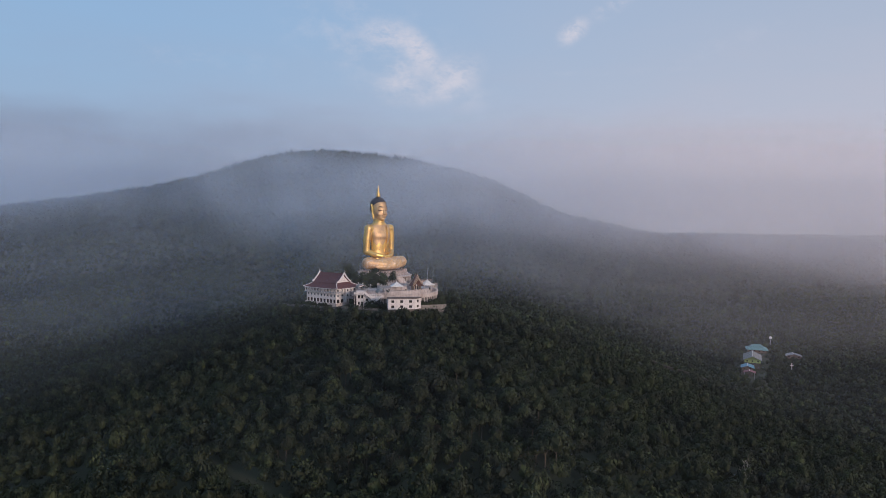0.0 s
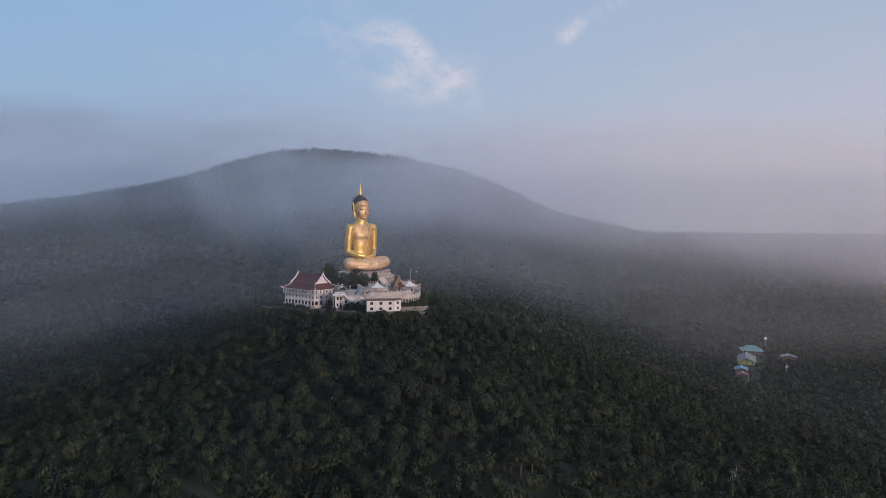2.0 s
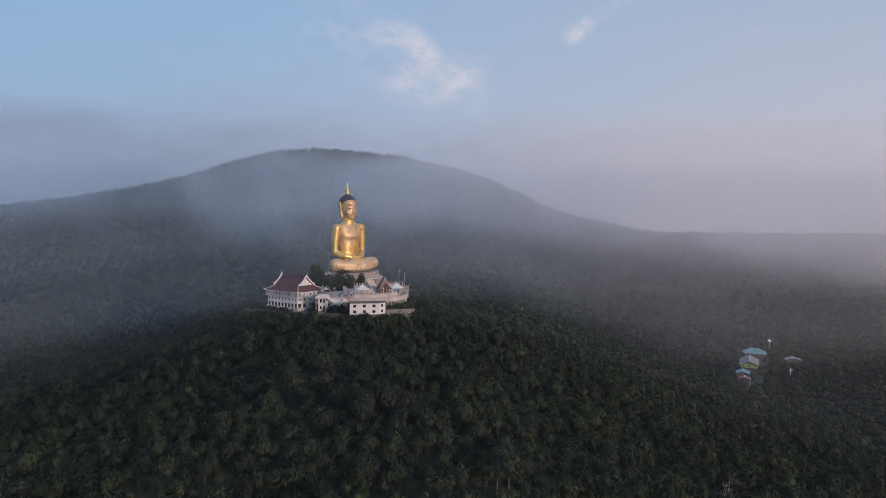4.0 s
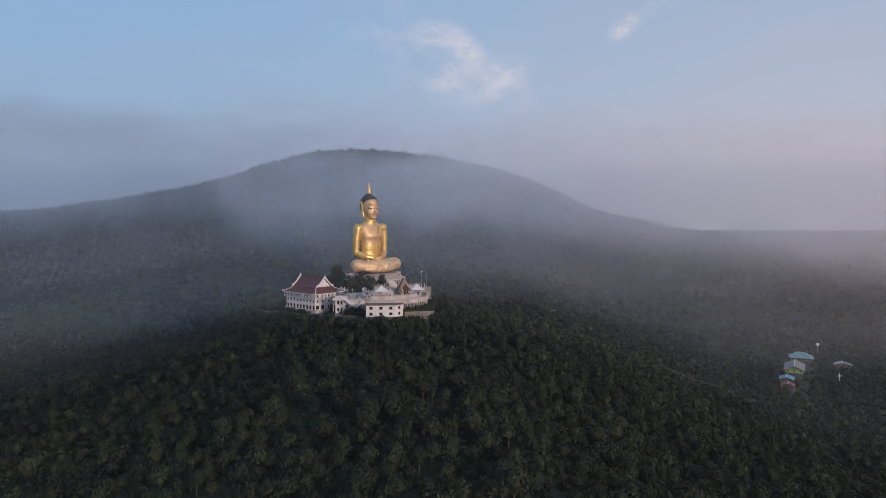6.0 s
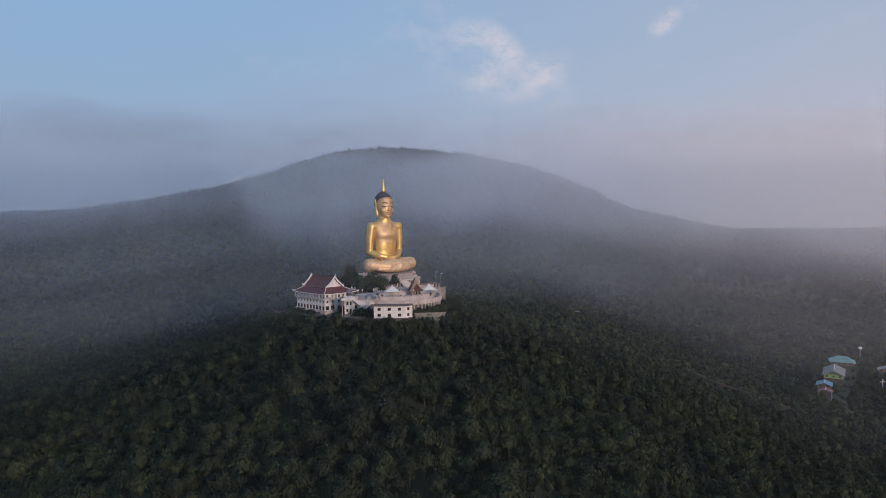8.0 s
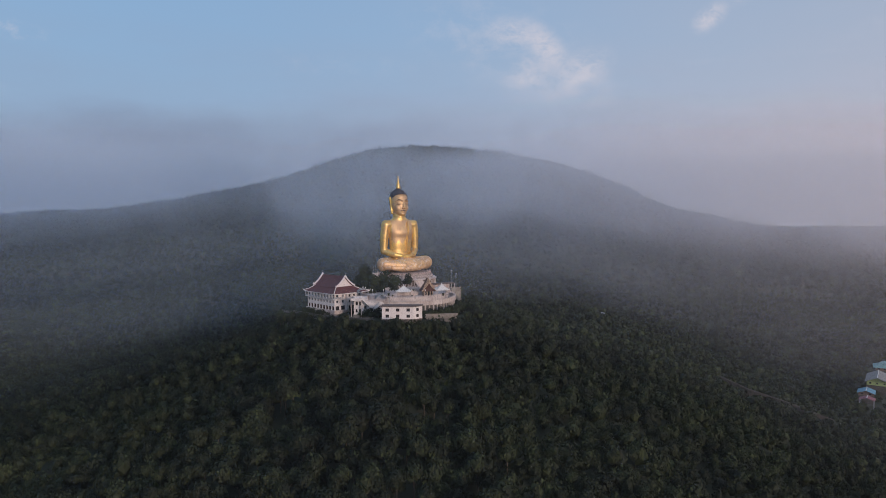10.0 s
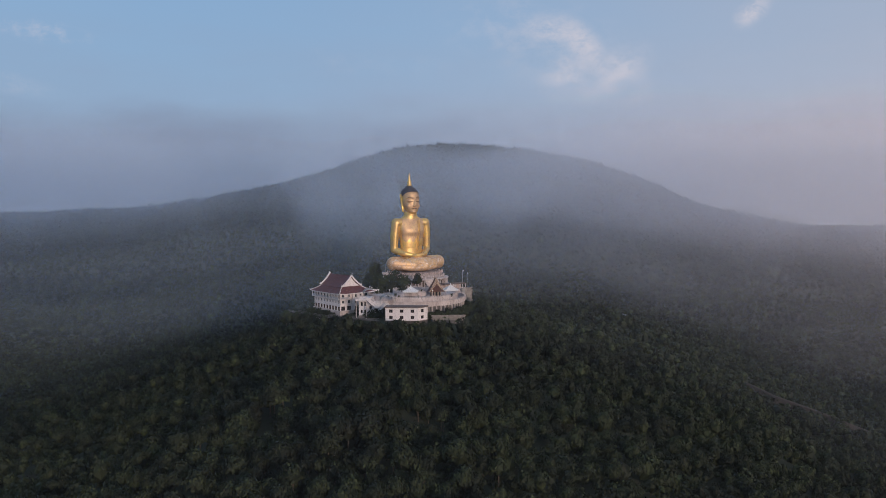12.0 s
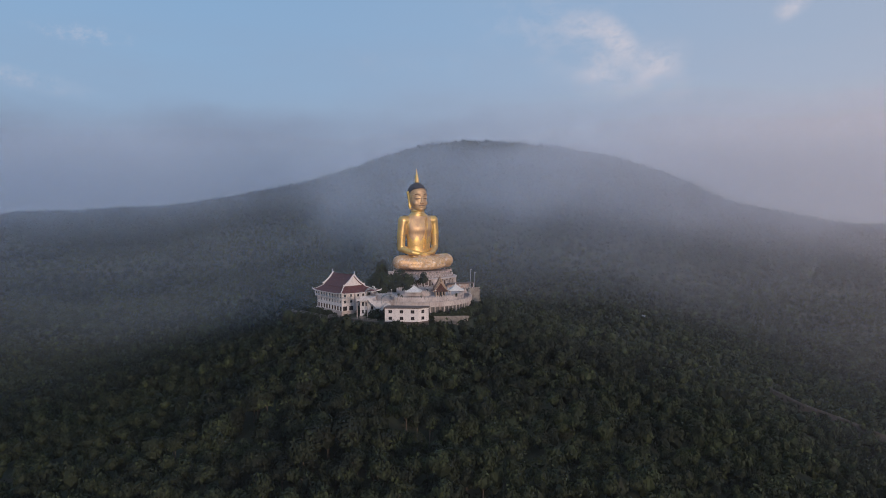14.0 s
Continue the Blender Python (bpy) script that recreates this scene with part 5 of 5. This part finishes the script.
for k in range(12):
    q = -13 + 27 * (k + rng.uniform(0.2, 0.8)) / 12
    px_, py_ = -32.2 + q * 0.788 - 12.6 * 0.616, -55.6 - q * 0.616 - 12.6 * 0.788
    plant(px_, py_, -19.7 + rng.uniform(-0.8, 0.5) - 10.0 * 0.55, 0.55, "leafy bush at the foot of the monastery hall", "bushes below the hall", FULL)
for k in range(52):
    a = radians(-150 + 175 * (k + rng.uniform(0.2, 0.8)) / 52)
    px_, py_ = TC[0] + rng.uniform(32.5, 36) * math.cos(a), TC[1] + rng.uniform(32.5, 36) * math.sin(a)
    if not (4 < px_ < 38 and py_ < -88):
        plant(px_, py_, -16.0 + rng.uniform(-1.0, 0.6) - 10.0 * 0.6, 0.6, "low leafy bush under the terrace columns", "bushes under the terrace", FULL)
for px_, py_, size in ((352, 112, 1.1), (363, 114, 1.0), (358, 104, 0.9), (320, 44, 1.1), (335, 46, 1.0), (328, 56, 0.8), (392, 120, 1.0), (404, 146, 1.1), (414, 166, 1.0), (428, 184, 0.9), (352, 62, 0.8), (366, 84, 1.0), (378, 102, 0.9), (318, 62, 0.8), (324, 88, 0.9), (338, 112, 1.1), (350, 134, 1.0), (362, 160, 1.0), (376, 184, 1.1),
                       (390, 206, 1.1), (312, 42, 0.8), (328, 36, 0.8), (345, 44, 0.8), (440, 200, 0.8), (446, 222, 1.0), (470, 190, 0.9), (466, 214, 1.0)):
    plant(px_, py_, float(canopy(px_, py_)) + 3.6 - 9.0 * size, size, "round dark leafy tree between the hamlet houses", "trees in the hamlet", FULL)
for t_ in TREES + FULL:
    for o in (*t_.children, t_):
        bpy.data.objects.remove(o)


def bare_tree(x, y, z, high):
    t = new("bare_tree")
    t.matrix_world = pose(x, y, z)
    bm = bmesh.new()
    limb(bm, (0, 0, -2), (0.3, 0, high * 0.55), 0.32, 0.22, 8)
    trunk = part("trunk", bm, PALE_BARK, t)
    r = random.Random(4)
    for k in range(9):
        a, h = k * 2.4, high * (0.38 + 0.06 * k)
        tip = Vector((0.3 + 2.6 * math.cos(a) * (1 - k / 14), 2.6 * math.sin(a) * (1 - k / 14), h + high * 0.24))
        bm = bmesh.new()
        limb(bm, (0.25, 0, min(h, high * 0.56)), tip, 0.14, 0.07, 6)
        for _ in range(3):
            limb(bm, tip, tip + Vector((r.uniform(-1, 1), r.uniform(-1, 1), r.uniform(0.6, 1.8))), 0.06, 0.03, 5)
        part("branch", bm, PALE_BARK, trunk)
    return tagged(t, "leafless pale grey tree standing out of the forest", "tree")


bare_tree(174, -254, -79.0, 13.0)


# ---- hamlet in the valley ----
def house(name, x, y, turn, wide, deep, wall_h, roof_h, over, wall_mat, roof_mat, label, z=None, posts=False):
    h = new(name)
    g = float(canopy(x, y)) - 2.4 if z is None else z
    h.matrix_world = pose(x, y, g, 0, 0, turn)
    bm = bmesh.new()
    m = Matrix.Translation((-wide / 2, -deep / 2, 0))
    if posts:
        for a in (-1, 1):
            for b in (-1, 1):
                box(bm, (a * (wide / 2 - 0.2), b * (deep / 2 - 0.2), wall_h / 2 - 2), (0.3, 0.3, wall_h + 4))
    else:
        n = max(2, int(wide / 4))
        ops = [(wide * (k + 0.5) / n - 0.7, wide * (k + 0.5) / n + 0.7, 1.0, min(2.4, wall_h - 0.3)) for k in range(n)]
        facade(bm, wide, wall_h, ops, m)
        box(bm, (-wide / 2 + 0.1, 0.1, wall_h / 2), (0.2, deep - 0.2, wall_h))
        box(bm, (wide / 2 - 0.1, 0.1, wall_h / 2), (0.2, deep - 0.2, wall_h))
        box(bm, (0, deep / 2, wall_h / 2), (wide, 0.2, wall_h))
    part("wall", bm, wall_mat, h)
    if not posts:
        bm = bmesh.new()
        box(bm, (0, 0, -3), (wide, deep, 6))
        part("base", bm, PLANKS, h)
        for o in ops:
            bm = bmesh.new()
            box(bm, ((o[0] + o[1]) / 2, 0.3, (o[2] + o[3]) / 2), (o[1] - o[0], 0.06, o[3] - o[2]), m)
            part("window", bm, GLASS, h)
        for e in (-1, 1):
            bm = bmesh.new()
            v = [bm.verts.new((a, e * (deep / 2 - 0.15), z_)) for a, z_ in ((-wide / 2, wall_h), (wide / 2, wall_h), (0, wall_h + roof_h * 0.97))]
            bm.faces.new(v)
            bmesh.ops.solidify(bm, geom=bm.faces[:], thickness=0.15)
            part("gable", bm, wall_mat, h)
    for s in (-1, 1):
        bm = bmesh.new()
        slope(bm, [[(s * (wide / 2 + over) * (1 - q), v, wall_h - 0.25 + roof_h * q + 0.1) for v in (-deep / 2 - over, 0, deep / 2 + over)] for q in (0, 0.5, 1)], 0.12)
        part("roof", bm, roof_mat, h)
    bm = bmesh.new()
    box(bm, (0, 0, wall_h + roof_h - 0.05), (0.5, deep + 2 * over, 0.12))
    part("ridge_cap", bm, CREAM, h, "pale ridge cap")
    return h


def hipped_hall(x, y, turn, z):
    h = house("village_hall", x, y, turn, 19, 12, 3.6, 1.2, 0.4, BROWN, TEAL, "", z)
    for k, (w0, d0, z0, w1, d1, z1) in enumerate(((11.6, 9.0, 3.4, 6.0, 3.0, 6.2), (6.6, 4.6, 6.4, 3.0, 0.4, 8.4))):
        for a in range(4):
            p = [(-1, -1, 1, -1), (1, -1, 1, 1), (1, 1, -1, 1), (-1, 1, -1, -1)][a]
            bm = bmesh.new()
            slope(bm, [[((p[0] + (p[2] - p[0]) * j / 4) * (w0 + (w1 - w0) * q), (p[1] + (p[3] - p[1]) * j / 4) * (d0 + (d1 - d0) * q), z0 + (z1 - z0) * q) for j in range(5)] for q in (0, 0.5, 1)], 0.15)
            part("roof_slope", bm, TEAL, h, "teal sheet-metal roof slope")
    return tagged(h, "village hall with a two-tier teal sheet-metal roof", "building")


hipped_hall(418, 214, -22, -110.5)
tagged(house("long_house", 379, 146, -26, 15, 31, 3.0, 3.8, 1.3, LIME, GREY_ROOF, "", -105.5), "lime green long house with a grey sheet roof", "house")
tagged(house("blue_shed", 341, 80, -26, 10, 12, 2.2, 2.0, 0.9, BROWN, SKYBLUE, "", -99.6), "small shed with a light blue sheet roof", "shed")
tagged(house("market_shelter", 331, 56, -28, 9, 7, 2.6, 1.6, 0.6, METAL_GREY, TARP, "", -99.5, posts=True), "open shelter under a maroon tarpaulin roof", "shelter")
tagged(house("grey_shed", 454, 202, -20, 15, 10, 3.0, 2.2, 0.9, BROWN, METAL_GREY, "", -115.0), "pale grey metal-roofed shed among the trees", "shed")
tagged(house("hilltop_hut", 150, 120, 30, 5, 5, 2.2, 1.4, 0.8, BROWN, METAL_GREY, "", -50.0), "tiny hut with a grey roof in the forest", "hut")


def ball_tank(x, y, z0, z1):
    # a water tank on a pole, which gives no light
    t = new("street_lamp")
    t.matrix_world = pose(x, y, z0)
    bm = bmesh.new()
    limb(bm, (0, 0, -4), (0, 0, z1 - z0), 0.3, 0.2, 8)
    part("pole", bm, METAL_GREY, t)
    bm = bmesh.new()
    ball(bm, (0, 0, z1 - z0 + 1.4), (1.7, 1.7, 1.5))
    part("tank", bm, CREAM, t, "round pale tank on a tall pole", True)
    return tagged(t, "pale round water tank on a tall grey pole", "water tank")


ball_tank(453, 250, -112, -102.5)


def cross_post(x, y, z):
    t = new("sign_post")
    t.matrix_world = pose(x, y, z, 0, 0, 10)
    bm = bmesh.new()
    box(bm, (0, 0, 4.0), (0.6, 0.5, 10))
    part("post", bm, PAINT, t)
    bm = bmesh.new()
    box(bm, (0, -0.1, 6.5), (4.0, 0.4, 0.6))
    part("board", bm, PAINT, t)
    return tagged(t, "white post with a cross board in the hamlet", "post")


cross_post(417, 139, -116)


def dirt_track():
    pts = [Vector((a, b, float(canopy(a, b)) - 0.8)) for a, b in TRACK]
    dense = [pts[k].lerp(pts[k + 1], j / 8) for k in range(len(pts) - 1) for j in range(8)] + [pts[-1]]
    bm = bmesh.new()
    rows = []
    for k, p in enumerate(dense):
        d = (dense[min(k + 1, len(dense) - 1)] - dense[max(k - 1, 0)]).normalized()
        n = Vector((-d.y, d.x, 0))
        rows.append([bm.verts.new(p + n * a + Vector((0, 0, z))) for a, z in ((-6, -11), (-1.0, -0.5), (-0.5, -0.1), (0.5, -0.1), (1.0, -0.5), (6, -11))])
    for p, q in zip(rows, rows[1:]):
        for j in range(5):
            bm.faces.new((p[j], p[j + 1], q[j + 1], q[j]))
    return tagged(part("dirt_track", bm, RED_SOIL), "narrow brown dirt track along an embankment", "track", kind="structure")


dirt_track()
